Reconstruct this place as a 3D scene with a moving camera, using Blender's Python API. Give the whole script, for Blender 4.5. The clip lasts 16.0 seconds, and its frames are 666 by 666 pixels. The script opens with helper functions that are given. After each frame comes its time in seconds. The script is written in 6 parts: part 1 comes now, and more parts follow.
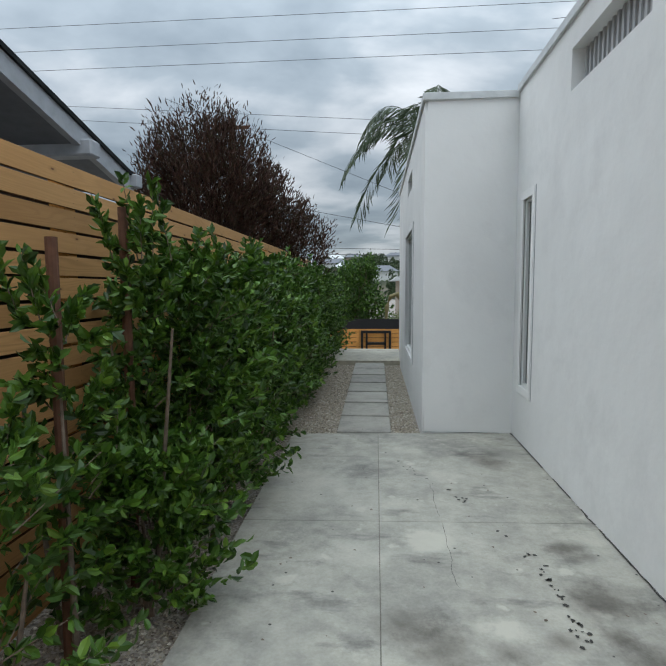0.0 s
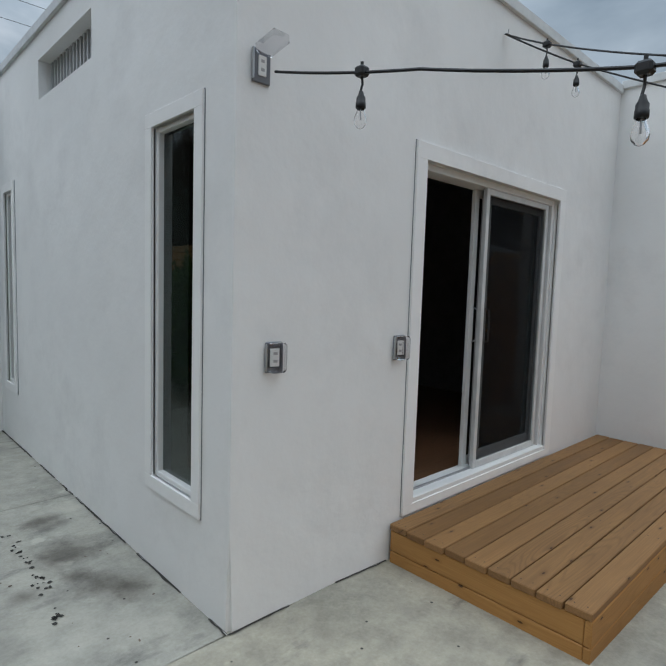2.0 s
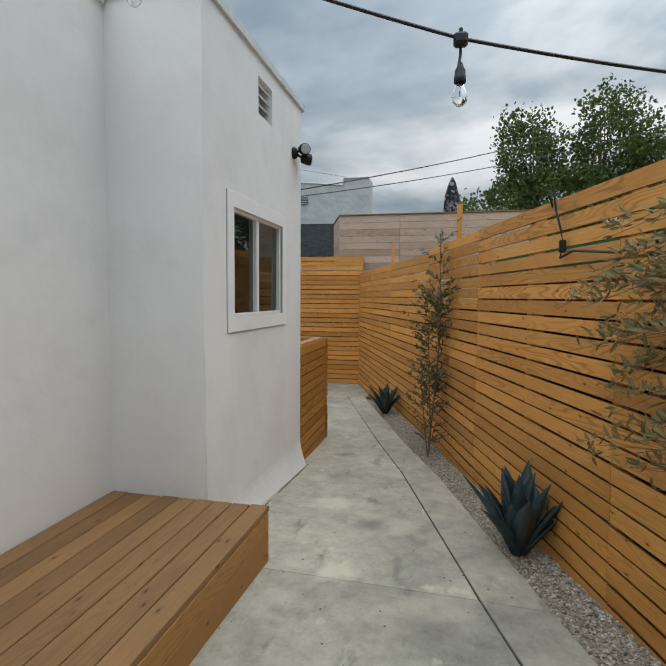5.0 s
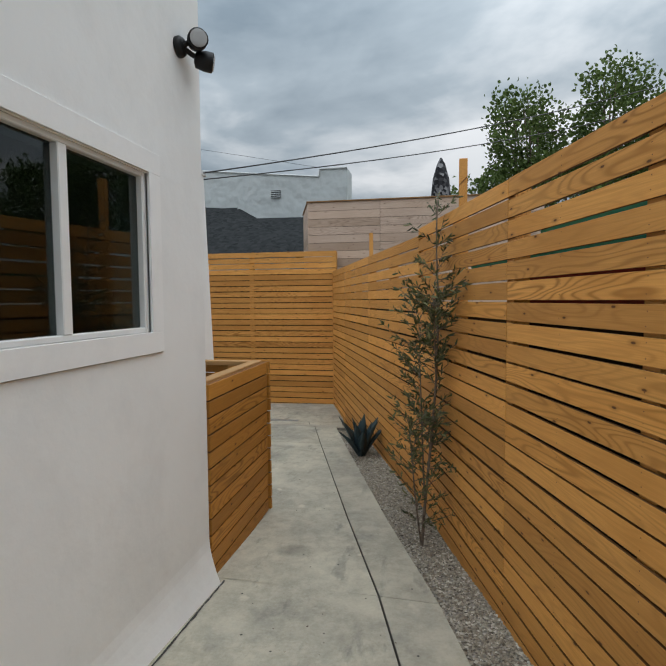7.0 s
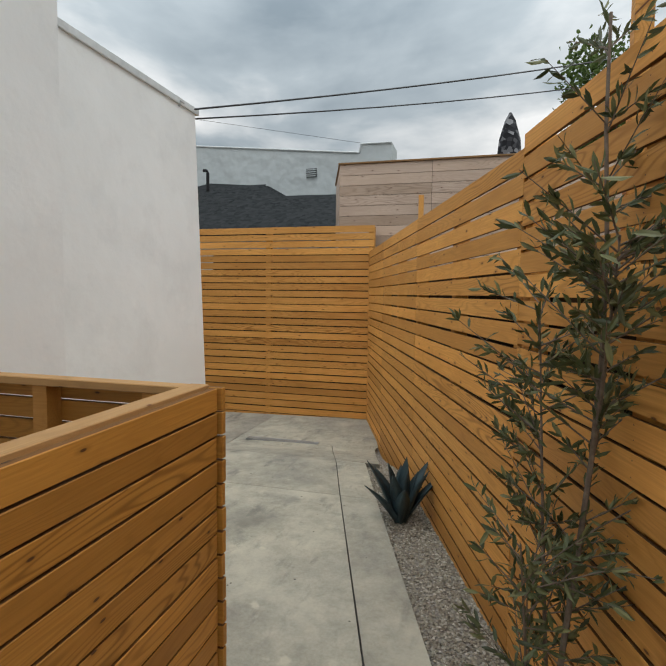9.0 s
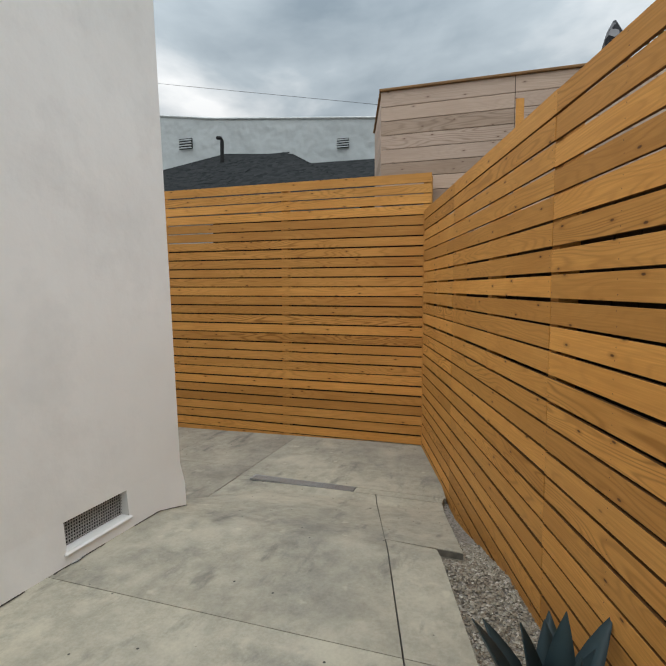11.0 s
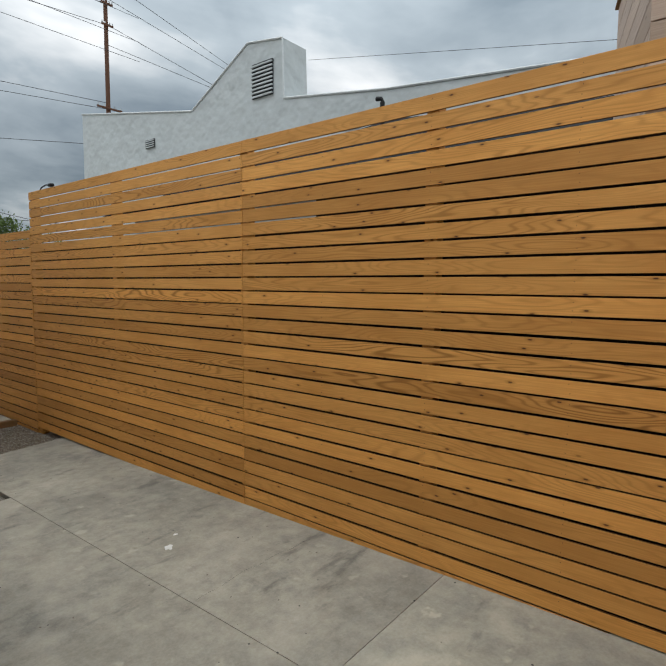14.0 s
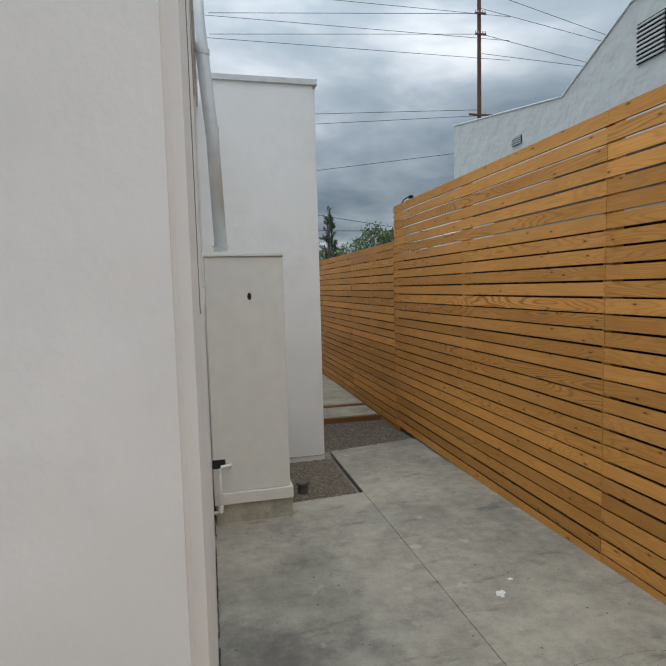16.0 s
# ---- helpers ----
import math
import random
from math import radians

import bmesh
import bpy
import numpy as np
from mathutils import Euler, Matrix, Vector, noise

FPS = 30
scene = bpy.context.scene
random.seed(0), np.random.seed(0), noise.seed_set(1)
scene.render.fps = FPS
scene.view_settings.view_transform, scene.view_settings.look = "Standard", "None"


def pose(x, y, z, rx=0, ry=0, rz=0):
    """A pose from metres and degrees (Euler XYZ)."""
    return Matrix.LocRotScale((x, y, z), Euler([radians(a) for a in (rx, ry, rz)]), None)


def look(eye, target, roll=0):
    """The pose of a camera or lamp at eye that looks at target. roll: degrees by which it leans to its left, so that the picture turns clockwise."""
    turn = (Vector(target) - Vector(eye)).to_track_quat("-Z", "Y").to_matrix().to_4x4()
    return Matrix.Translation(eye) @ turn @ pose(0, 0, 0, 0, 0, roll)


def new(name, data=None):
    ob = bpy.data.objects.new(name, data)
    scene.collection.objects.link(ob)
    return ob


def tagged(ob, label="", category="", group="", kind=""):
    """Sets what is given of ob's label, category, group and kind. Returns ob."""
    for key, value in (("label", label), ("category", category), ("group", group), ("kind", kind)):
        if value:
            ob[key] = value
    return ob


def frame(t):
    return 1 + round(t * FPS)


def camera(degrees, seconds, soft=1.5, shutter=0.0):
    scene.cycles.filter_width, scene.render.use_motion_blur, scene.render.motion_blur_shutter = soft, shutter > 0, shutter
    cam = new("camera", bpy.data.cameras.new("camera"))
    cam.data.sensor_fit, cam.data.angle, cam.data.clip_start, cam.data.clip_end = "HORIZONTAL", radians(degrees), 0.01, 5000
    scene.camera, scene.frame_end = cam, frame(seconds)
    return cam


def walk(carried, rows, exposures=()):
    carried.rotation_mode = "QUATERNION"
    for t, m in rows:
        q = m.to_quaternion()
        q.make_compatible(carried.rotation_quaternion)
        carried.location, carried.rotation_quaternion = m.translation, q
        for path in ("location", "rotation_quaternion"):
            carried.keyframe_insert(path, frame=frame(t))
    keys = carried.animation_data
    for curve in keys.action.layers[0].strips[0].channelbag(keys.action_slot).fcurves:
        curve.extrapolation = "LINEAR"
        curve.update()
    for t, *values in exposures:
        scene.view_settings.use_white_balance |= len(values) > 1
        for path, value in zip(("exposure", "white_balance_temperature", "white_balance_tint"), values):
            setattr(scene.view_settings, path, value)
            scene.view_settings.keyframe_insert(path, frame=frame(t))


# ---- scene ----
cam = camera(64.1, 16.0)
PATH = [
    (0, (0.015, 0.043, 1.674), (-0.146, 2.029, 1.501), -0.2),
    (0.5, (0.041, -0.048, 1.678), (0.254, 1.934, 1.519), 0.4),
    (1, (0.117, -0.226, 1.693), (0.712, 1.677, 1.533), 0.7),
    (1.5, (0.146, -0.385, 1.705), (1.161, 1.33, 1.537), 1.2),
    (2, (0.181, -0.52, 1.707), (1.553, 0.926, 1.535), 1.8),
    (2.5, (0.324, -0.608, 1.703), (1.931, 0.57, 1.537), 1.5),
    (3, (0.579, -0.722, 1.72), (2.345, 0.204, 1.567), 1.3),
    (3.5, (0.925, -0.806, 1.706), (2.803, -0.132, 1.566), 1.4),
    (4, (1.366, -0.85, 1.692), (3.303, -0.368, 1.562), 1.6),
    (6.5, (4.052, -0.841, 1.689), (6.005, -0.432, 1.556), -0.2),
    (7, (4.637, -0.716, 1.695), (6.596, -0.334, 1.571), -0.4),
    (7.5, (5.196, -0.648, 1.705), (7.162, -0.296, 1.589), 0.0),
    (8, (5.772, -0.511, 1.666), (7.734, -0.143, 1.542), 0.7),
    (8.5, (6.329, -0.453, 1.625), (8.274, -0.008, 1.489), 0.9),
    (9, (6.916, -0.377, 1.58), (8.838, 0.155, 1.436), 0.7),
    (11.5, (9.77, 0.562, 1.382), (11.648, 1.234, 1.232), -0.2),
    (12, (10.297, 0.751, 1.421), (12.168, 1.45, 1.321), -0.5),
    (12.5, (10.783, 0.898, 1.422), (12.634, 1.653, 1.369), -0.6),
    (13, (11.281, 1.121, 1.414), (13.085, 1.982, 1.356), -0.4),
    (13.5, (11.763, 1.323, 1.436), (13.475, 2.352, 1.322), -0.1),
    (14, (12.229, 1.399, 1.462), (13.782, 2.645, 1.283), 0.4),
    (14.5, (12.549, 1.641, 1.509), (13.892, 3.108, 1.29), 2.2),
    (15, (12.786, 1.82, 1.465), (13.815, 3.519, 1.232), 2.1),
    (15.5, (12.85, 1.86, 1.498), (13.571, 3.712, 1.279), 0.6),
    (16, (12.67, 1.744, 1.531), (13.123, 3.684, 1.36), -1.5),
]
walk(cam, [(t, look(eye, target, roll)) for t, eye, target, roll in PATH],
     exposures=((0, 0.0, 6350, 10), (1, -0.12, 6300, 10), (2, -0.32, 6180, 10), (3, -0.24, 6330, 10), (3.5, -0.15, 6400, 10), (4.5, -0.12, 6480, 10), (6.5, -0.15, 6500, 10), (7.5, -0.12, 6530, 10), (9, -0.02, 6800, 10), (12, -0.02, 6680, 10), (14.5, 0.02, 6650, 10), (16, -0.08, 6380, 10)))

# ---- world and light ----
world = bpy.data.worlds.new("overcast_sky")
scene.world = world
world.use_nodes = True
wn, wl = world.node_tree.nodes, world.node_tree.links
wn.clear()
w_out, w_bg = wn.new("ShaderNodeOutputWorld"), wn.new("ShaderNodeBackground")
w_co, w_sep = wn.new("ShaderNodeTexCoord"), wn.new("ShaderNodeSeparateXYZ")
wl.new(w_co.outputs["Generated"], w_sep.inputs[0])
w_sky = wn.new("ShaderNodeTexSky")
w_sky.sky_type, w_sky.sun_disc = "NISHITA", False
w_sky.sun_elevation, w_sky.sun_rotation = radians(52), radians(300)


def wmath(op, a, b=None, c=None):
    n = wn.new("ShaderNodeMath")
    n.operation = op
    for i, v in enumerate((a, b, c)):
        if v is None:
            continue
        if isinstance(v, (int, float)):
            n.inputs[i].default_value = v
        else:
            wl.new(v, n.inputs[i])
    return n.outputs[0]


# cloud layer: the direction is projected on a flat deck, so that clouds shrink to the horizon
w_up = wmath("ADD", wmath("MAXIMUM", w_sep.outputs[2], 0.0), 0.14)
w_deck = wn.new("ShaderNodeCombineXYZ")
wl.new(wmath("DIVIDE", w_sep.outputs[0], w_up), w_deck.inputs[0])
wl.new(wmath("DIVIDE", w_sep.outputs[1], w_up), w_deck.inputs[1])
w_n1, w_n2 = wn.new("ShaderNodeTexNoise"), wn.new("ShaderNodeTexNoise")
for n, sc, det, rough in ((w_n1, 0.62, 7, 0.52), (w_n2, 1.9, 5, 0.5)):
    wl.new(w_deck.outputs[0], n.inputs["Vector"])
    n.inputs["Scale"].default_value, n.inputs["Detail"].default_value, n.inputs["Roughness"].default_value = sc, det, rough
    n.inputs["Distortion"].default_value = 0.35
w_mix = wmath("ADD", wmath("MULTIPLY", w_n1.outputs[0], 0.75), wmath("MULTIPLY", w_n2.outputs[0], 0.25))
w_ramp = wn.new("ShaderNodeValToRGB")
wl.new(w_mix, w_ramp.inputs[0])
els = w_ramp.color_ramp.elements
els[0].position, els[0].color = 0.39, (0.225, 0.285, 0.335, 1)
els[1].position, els[1].color = 0.62, (1.04, 1.07, 1.09, 1)
e = els.new(0.5)
e.color = (0.45, 0.525, 0.58, 1)
# an overcast sky is brighter towards the zenith
w_zen = wmath("ADD", wmath("MULTIPLY", wmath("POWER", wmath("MAXIMUM", w_sep.outputs[2], 0.0), 2.0), 3.4), 0.57)
w_mul = wn.new("ShaderNodeVectorMath")
w_mul.operation = "SCALE"
wl.new(w_ramp.outputs[0], w_mul.inputs[0])
wl.new(w_zen, w_mul.inputs["Scale"])
w_add = wn.new("ShaderNodeVectorMath")
w_add.operation = "MULTIPLY_ADD"
wl.new(w_sky.outputs[0], w_add.inputs[0])
w_add.inputs[1].default_value = (0.012, 0.012, 0.012)
wl.new(w_mul.outputs[0], w_add.inputs[2])
wl.new(w_add.outputs[0], w_bg.inputs[0])
w_bg.inputs[1].default_value = 1.0
wl.new(w_bg.outputs[0], w_out.inputs[0])

sun_data = bpy.data.lights.new("sun", "SUN")
sun_data.energy, sun_data.angle, sun_data.color = 0.5, radians(60), (1.0, 1.0, 0.99)
sun = new("sun", sun_data)
sun.matrix_world = look((-14, 7, 22), (0, 0, 0))


# ---- materials ----
def mat(name, col, rough=0.7, metal=0.0, spec=0.5):
    m = bpy.data.materials.new(name)
    m.use_nodes = True
    b = m.node_tree.nodes["Principled BSDF"]
    b.inputs["Base Color"].default_value = (*col, 1)
    b.inputs["Roughness"].default_value = rough
    b.inputs["Metallic"].default_value = metal
    b.inputs["Specular IOR Level"].default_value = spec
    return m, m.node_tree.nodes, m.node_tree.links, b


def tex(nodes, links, kind, vec, scale, detail=4, rough=0.55):
    n = nodes.new("ShaderNodeTex" + kind)
    n.inputs["Scale"].default_value = scale
    if kind == "Noise":
        n.inputs["Detail"].default_value, n.inputs["Roughness"].default_value = detail, rough
    if vec is not None:
        links.new(vec, n.inputs["Vector"])
    return n


def ramp(nodes, links, fac, *stops):
    n = nodes.new("ShaderNodeValToRGB")
    links.new(fac, n.inputs[0])
    el = n.color_ramp.elements
    while len(el) < len(stops):
        el.new(0.5)
    for e_, (p, c) in zip(el, stops):
        e_.position, e_.color = p, (*c, 1)
    return n.outputs[0]


def mixc(nodes, links, fac, a, b, how="MIX"):
    n = nodes.new("ShaderNodeMix")
    n.data_type, n.blend_type = "RGBA", how
    for i, v in ((0, fac), (6, a), (7, b)):
        if isinstance(v, (int, float)):
            n.inputs[i].default_value = v
        elif isinstance(v, tuple):
            n.inputs[i].default_value = (*v, 1)
        else:
            links.new(v, n.inputs[i])
    return n.outputs[2]


def bump(nodes, links, b, height, strength, dist):
    n = nodes.new("ShaderNodeBump")
    n.inputs["Strength"].default_value, n.inputs["Distance"].default_value = strength, dist
    links.new(height, n.inputs["Height"])
    links.new(n.outputs[0], b.inputs["Normal"])


def coords(nodes, links, offset=True, stretch=(1, 1, 1)):
    """Object coordinates, shifted by the object's own random number."""
    co = nodes.new("ShaderNodeTexCoord")
    info = nodes.new("ShaderNodeObjectInfo")
    mp = nodes.new("ShaderNodeVectorMath")
    mp.operation = "MULTIPLY_ADD"
    links.new(co.outputs["Object"], mp.inputs[0])
    mp.inputs[1].default_value = stretch
    if offset:
        sc = nodes.new("ShaderNodeVectorMath")
        sc.operation = "SCALE"
        sc.inputs[0].default_value = (37.0, 53.0, 71.0)
        links.new(info.outputs["Random"], sc.inputs["Scale"])
        links.new(sc.outputs[0], mp.inputs[2])
    return mp.outputs[0], info.outputs["Random"]


def world_pos(nodes):
    return nodes.new("ShaderNodeNewGeometry").outputs["Position"]


def stucco(name, col, patch=0.09, relief=0.0035, coarse=6.0):
    m, n, l, b = mat(name, col, 0.85, spec=0.25)
    p = world_pos(n)
    big = tex(n, l, "Noise", p, 0.9, 3)
    mid = tex(n, l, "Noise", p, coarse, 5)
    c = mixc(n, l, ramp(n, l, big.outputs[0], (0.35, (0, 0, 0)), (0.7, (1, 1, 1))), tuple(v * (1 - patch) for v in col), col)
    spots = tex(n, l, "Noise", p, 1.7, 7, 0.68)
    c = mixc(n, l, ramp(n, l, spots.outputs[0], (0.50, (0, 0, 0)), (0.72, (0.7, 0.7, 0.7))), c, tuple(v * 0.85 for v in col))
    l.new(c, b.inputs["Base Color"])
    sway = tex(n, l, "Noise", p, 1.3, 2)
    hgt = n.new("ShaderNodeMath")
    hgt.operation = "MULTIPLY_ADD"
    l.new(sway.outputs[0], hgt.inputs[0])
    hgt.inputs[1].default_value = 4.5
    l.new(mid.outputs[0], hgt.inputs[2])
    bump(n, l, b, hgt.outputs[0], 0.35, relief * 4)
    return m


def wood(name, light, dark, knot, rough=0.62, figure=1.0):
    """Sawn softwood along local x: long cathedral rings, strong on some boards and faint on others, fine pores, knots."""
    m, n, l, b = mat(name, light, rough, spec=0.3)
    v, rnd = coords(n, l, True, (1, 1, 1))

    def calc(op, p, q, r=None):
        k = n.new("ShaderNodeMath")
        k.operation = op
        for i, w in enumerate((p, q, r)):
            if isinstance(w, (int, float)):
                k.inputs[i].default_value = w
            elif w is not None:
                l.new(w, k.inputs[i])
        return k.outputs[0]

    def along(sx, sy):
        k = n.new("ShaderNodeMapping")
        k.inputs["Scale"].default_value = (sx, sy, sy)
        l.new(v, k.inputs["Vector"])
        return k.outputs[0]

    warp = tex(n, l, "Noise", along(0.75, 6.5), 1.0, 1.6, 0.4)
    wave = calc("MULTIPLY_ADD", calc("SINE", calc("MULTIPLY", warp.outputs[0], 135.0), 0.0), 0.5, 0.5)
    ring = ramp(n, l, wave, (0.0, (1, 1, 1)), (0.22, (0.45, 0.45, 0.45)), (0.55, (0.06, 0.06, 0.06)), (1.0, (0, 0, 0)))
    other = calc("FRACT", calc("MULTIPLY", rnd, 7.31), 0.0)
    zone = tex(n, l, "Noise", along(0.7, 2.5), 1.0, 2)
    force = calc("MULTIPLY", ramp(n, l, other, (0.0, (0.20, 0.20, 0.20)), (0.5, (0.40, 0.40, 0.40)), (0.75, (0.85, 0.85, 0.85)), (1.0, (0.95, 0.95, 0.95))),
                 ramp(n, l, zone.outputs[0], (0.34, (0.25, 0.25, 0.25)), (0.6, (1, 1, 1))))
    c = mixc(n, l, calc("MULTIPLY", calc("MULTIPLY", ring, force), 1.0 * figure), light, tuple(q * 0.68 for q in dark))
    fine = tex(n, l, "Noise", along(3.0, 160.0), 1.0, 3)
    c = mixc(n, l, ramp(n, l, fine.outputs[0], (0.42, (0.34, 0.34, 0.34)), (0.66, (0, 0, 0))), c, dark)
    blotch = tex(n, l, "Noise", along(1.4, 3.0), 1.0, 4)
    c = mixc(n, l, ramp(n, l, blotch.outputs[0], (0.42, (0, 0, 0)), (0.72, (0.5, 0.5, 0.5))), c, dark)
    tone = ramp(n, l, rnd, (0.0, (0.76, 0.73, 0.68)), (0.35, (0.92, 0.91, 0.89)), (0.7, (1.0, 1.0, 1.0)), (1.0, (1.14, 1.12, 1.08)))
    c = mixc(n, l, 1.0, c, tone, "MULTIPLY")
    apart = n.new("ShaderNodeSeparateXYZ")
    l.new(v, apart.inputs[0])
    flat = n.new("ShaderNodeCombineXYZ")
    l.new(calc("MULTIPLY", apart.outputs[0], 2.7), flat.inputs[0])
    l.new(calc("MULTIPLY", calc("ADD", apart.outputs[1], apart.outputs[2]), 7.5), flat.inputs[1])
    vor = tex(n, l, "Voronoi", flat.outputs[0], 1.0)
    vor.voronoi_dimensions = "2D"
    hue = n.new("ShaderNodeSeparateColor")
    l.new(vor.outputs["Color"], hue.inputs[0])
    some = ramp(n, l, hue.outputs[0], (0.45, (0, 0, 0)), (0.5, (1, 1, 1)))
    kn = ramp(n, l, vor.outputs["Distance"], (0.026, (0.92, 0.92, 0.92)), (0.046, (0, 0, 0)))
    halo = ramp(n, l, vor.outputs["Distance"], (0.045, (0.5, 0.5, 0.5)), (0.12, (0, 0, 0)))
    c = mixc(n, l, calc("MULTIPLY", halo, some), c, tuple(q * 0.75 for q in dark))
    c = mixc(n, l, calc("MULTIPLY", kn, some), c, knot)
    l.new(c, b.inputs["Base Color"])
    bump(n, l, b, mixc(n, l, 0.5, fine.outputs[0], ring), 0.25, 0.0015)
    return m


STAINS = ((4.9, -0.75, 0.35), (3.4, -1.2, 0.5), (8.25, 0.3, 0.30), (10.6, 1.3, 0.6), (13.3, 5.6, 0.6), (12.95, 4.5, 0.5), (14.7, 6.2, 0.4), (6.2, -0.3, 0.3))
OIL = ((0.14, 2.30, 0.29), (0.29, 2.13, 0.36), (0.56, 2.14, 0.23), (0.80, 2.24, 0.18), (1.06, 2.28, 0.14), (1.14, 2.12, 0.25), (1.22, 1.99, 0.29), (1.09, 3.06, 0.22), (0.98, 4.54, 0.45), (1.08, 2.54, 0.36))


def concrete(name, light, dark, stain, centres=(), pale_centres=(), oil=()):
    m, n, l, b = mat(name, light, 0.8, spec=0.35)
    p = world_pos(n)
    _, rnd = coords(n, l)
    big = tex(n, l, "Noise", p, 0.55, 5, 0.6)
    mid = tex(n, l, "Noise", p, 2.3, 6, 0.62)
    fine = tex(n, l, "Noise", p, 60, 4, 0.6)
    c = mixc(n, l, ramp(n, l, mid.outputs[0], (0.32, (0, 0, 0)), (0.66, (1, 1, 1))), dark, light)
    c = mixc(n, l, ramp(n, l, big.outputs[0], (0.48, (0, 0, 0)), (0.68, (0.7, 0.7, 0.7))), c, stain)
    spill = tex(n, l, "Noise", p, 1.15, 8, 0.72)
    c = mixc(n, l, ramp(n, l, spill.outputs[0], (0.53, (0, 0, 0)), (0.64, (0.7, 0.7, 0.7))), c, tuple(v * 0.85 for v in stain))
    sm = n.new("ShaderNodeMapping")
    sm.inputs["Scale"].default_value = (2.2, 6.5, 1.0)
    sm.inputs["Rotation"].default_value = (0, 0, 0.4)
    l.new(p, sm.inputs["Vector"])
    smudge = tex(n, l, "Noise", sm.outputs[0], 1.0, 6, 0.6)
    c = mixc(n, l, ramp(n, l, smudge.outputs[0], (0.59, (0, 0, 0)), (0.70, (0.65, 0.65, 0.65))), c, tuple(v * 0.62 for v in stain))
    blot_n = tex(n, l, "Noise", p, 9.0, 7, 0.7)
    c = mixc(n, l, 1.0, c, ramp(n, l, blot_n.outputs[0], (0.36, (0.82, 0.82, 0.81)), (0.62, (1.10, 1.10, 1.09))), "MULTIPLY")
    cream = tex(n, l, "Noise", p, 1.7, 5, 0.55)
    c = mixc(n, l, ramp(n, l, cream.outputs[0], (0.52, (0, 0, 0)), (0.66, (0.55, 0.55, 0.55))), c, tuple(min(1, v * 1.18) for v in light))
    pale = tex(n, l, "Noise", p, 5.5, 3, 0.5)
    c = mixc(n, l, ramp(n, l, pale.outputs[0], (0.66, (0, 0, 0)), (0.72, (0.6, 0.6, 0.6))), c, tuple(min(1, v * 1.22) for v in light))
    c = mixc(n, l, 0.07, c, ramp(n, l, fine.outputs[0], (0.3, (0.1, 0.1, 0.1)), (0.7, (0.8, 0.8, 0.8))))
    c = mixc(n, l, 1.0, c, ramp(n, l, rnd, (0.0, (0.92, 0.92, 0.92)), (1.0, (1.06, 1.06, 1.05))), "MULTIPLY")
    for cx, cy, cr, tone, most in [(*q, tuple(v * 0.6 for v in stain), 0.62) for q in centres] + [(*q, (0.062, 0.050, 0.040), 0.645) for q in oil] + [(*q, tuple(min(1, v * 1.25) for v in light), 0.7) for q in pale_centres]:
        far = n.new("ShaderNodeVectorMath")
        far.operation = "DISTANCE"
        flat = n.new("ShaderNodeVectorMath")
        flat.operation = "MULTIPLY"
        l.new(p, flat.inputs[0])
        flat.inputs[1].default_value = (1, 1, 0)
        l.new(flat.outputs[0], far.inputs[0])
        far.inputs[1].default_value = (cx, cy, 0)
        k_ = n.new("ShaderNodeMath")
        k_.operation = "MULTIPLY_ADD"
        l.new(far.outputs["Value"], k_.inputs[0])
        k_.inputs[1].default_value = -0.5 / cr
        l.new(spill.outputs[0], k_.inputs[2])
        c = mixc(n, l, ramp(n, l, k_.outputs[0], (0.22, (0, 0, 0)), (0.50 if most < 0.65 else 0.34, (most, most, most))), c, tone)
    speck = tex(n, l, "Voronoi", p, 7.0)
    c = mixc(n, l, ramp(n, l, speck.outputs["Distance"], (0.035, (1, 1, 1)), (0.06, (0, 0, 0))), c, (0.05, 0.045, 0.04))
    l.new(c, b.inputs["Base Color"])
    rr = n.new("ShaderNodeMapRange")
    rr.inputs["To Min"].default_value, rr.inputs["To Max"].default_value = 0.55, 0.9
    l.new(big.outputs[0], rr.inputs["Value"])
    l.new(rr.outputs[0], b.inputs["Roughness"])
    bump(n, l, b, blot_n.outputs[0], 0.3, 0.004)
    return m


def speckled(name, cols, scale, rough=0.9, relief=0.01, spec=0.25):
    m, n, l, b = mat(name, cols[0], rough, spec=spec)
    p = world_pos(n)
    vor = tex(n, l, "Voronoi", p, scale)
    sep = n.new("ShaderNodeSeparateColor")
    l.new(vor.outputs["Color"], sep.inputs[0])
    l.new(ramp(n, l, sep.outputs[0], *[(i / max(1, len(cols) - 1), c) for i, c in enumerate(cols)]), b.inputs["Base Color"])
    bump(n, l, b, vor.outputs["Distance"], 0.6, relief)
    return m


def island(name, cols, rough=0.6, spec=0.3, back=0.0):
    """Every leaf or stone of a joined mesh takes its own tone."""
    m, n, l, b = mat(name, cols[0], rough, spec=spec)
    g_ = n.new("ShaderNodeNewGeometry")
    c = ramp(n, l, g_.outputs["Random Per Island"], *[(i / max(1, len(cols) - 1), c) for i, c in enumerate(cols)])
    l.new(c, b.inputs["Base Color"])
    if back:
        tr = n.new("ShaderNodeBsdfTranslucent")
        l.new(c, tr.inputs[0])
        mx = n.new("ShaderNodeMixShader")
        mx.inputs[0].default_value = back
        l.new(b.outputs[0], mx.inputs[1])
        l.new(tr.outputs[0], mx.inputs[2])
        l.new(mx.outputs[0], n["Material Output"].inputs[0])
    return m


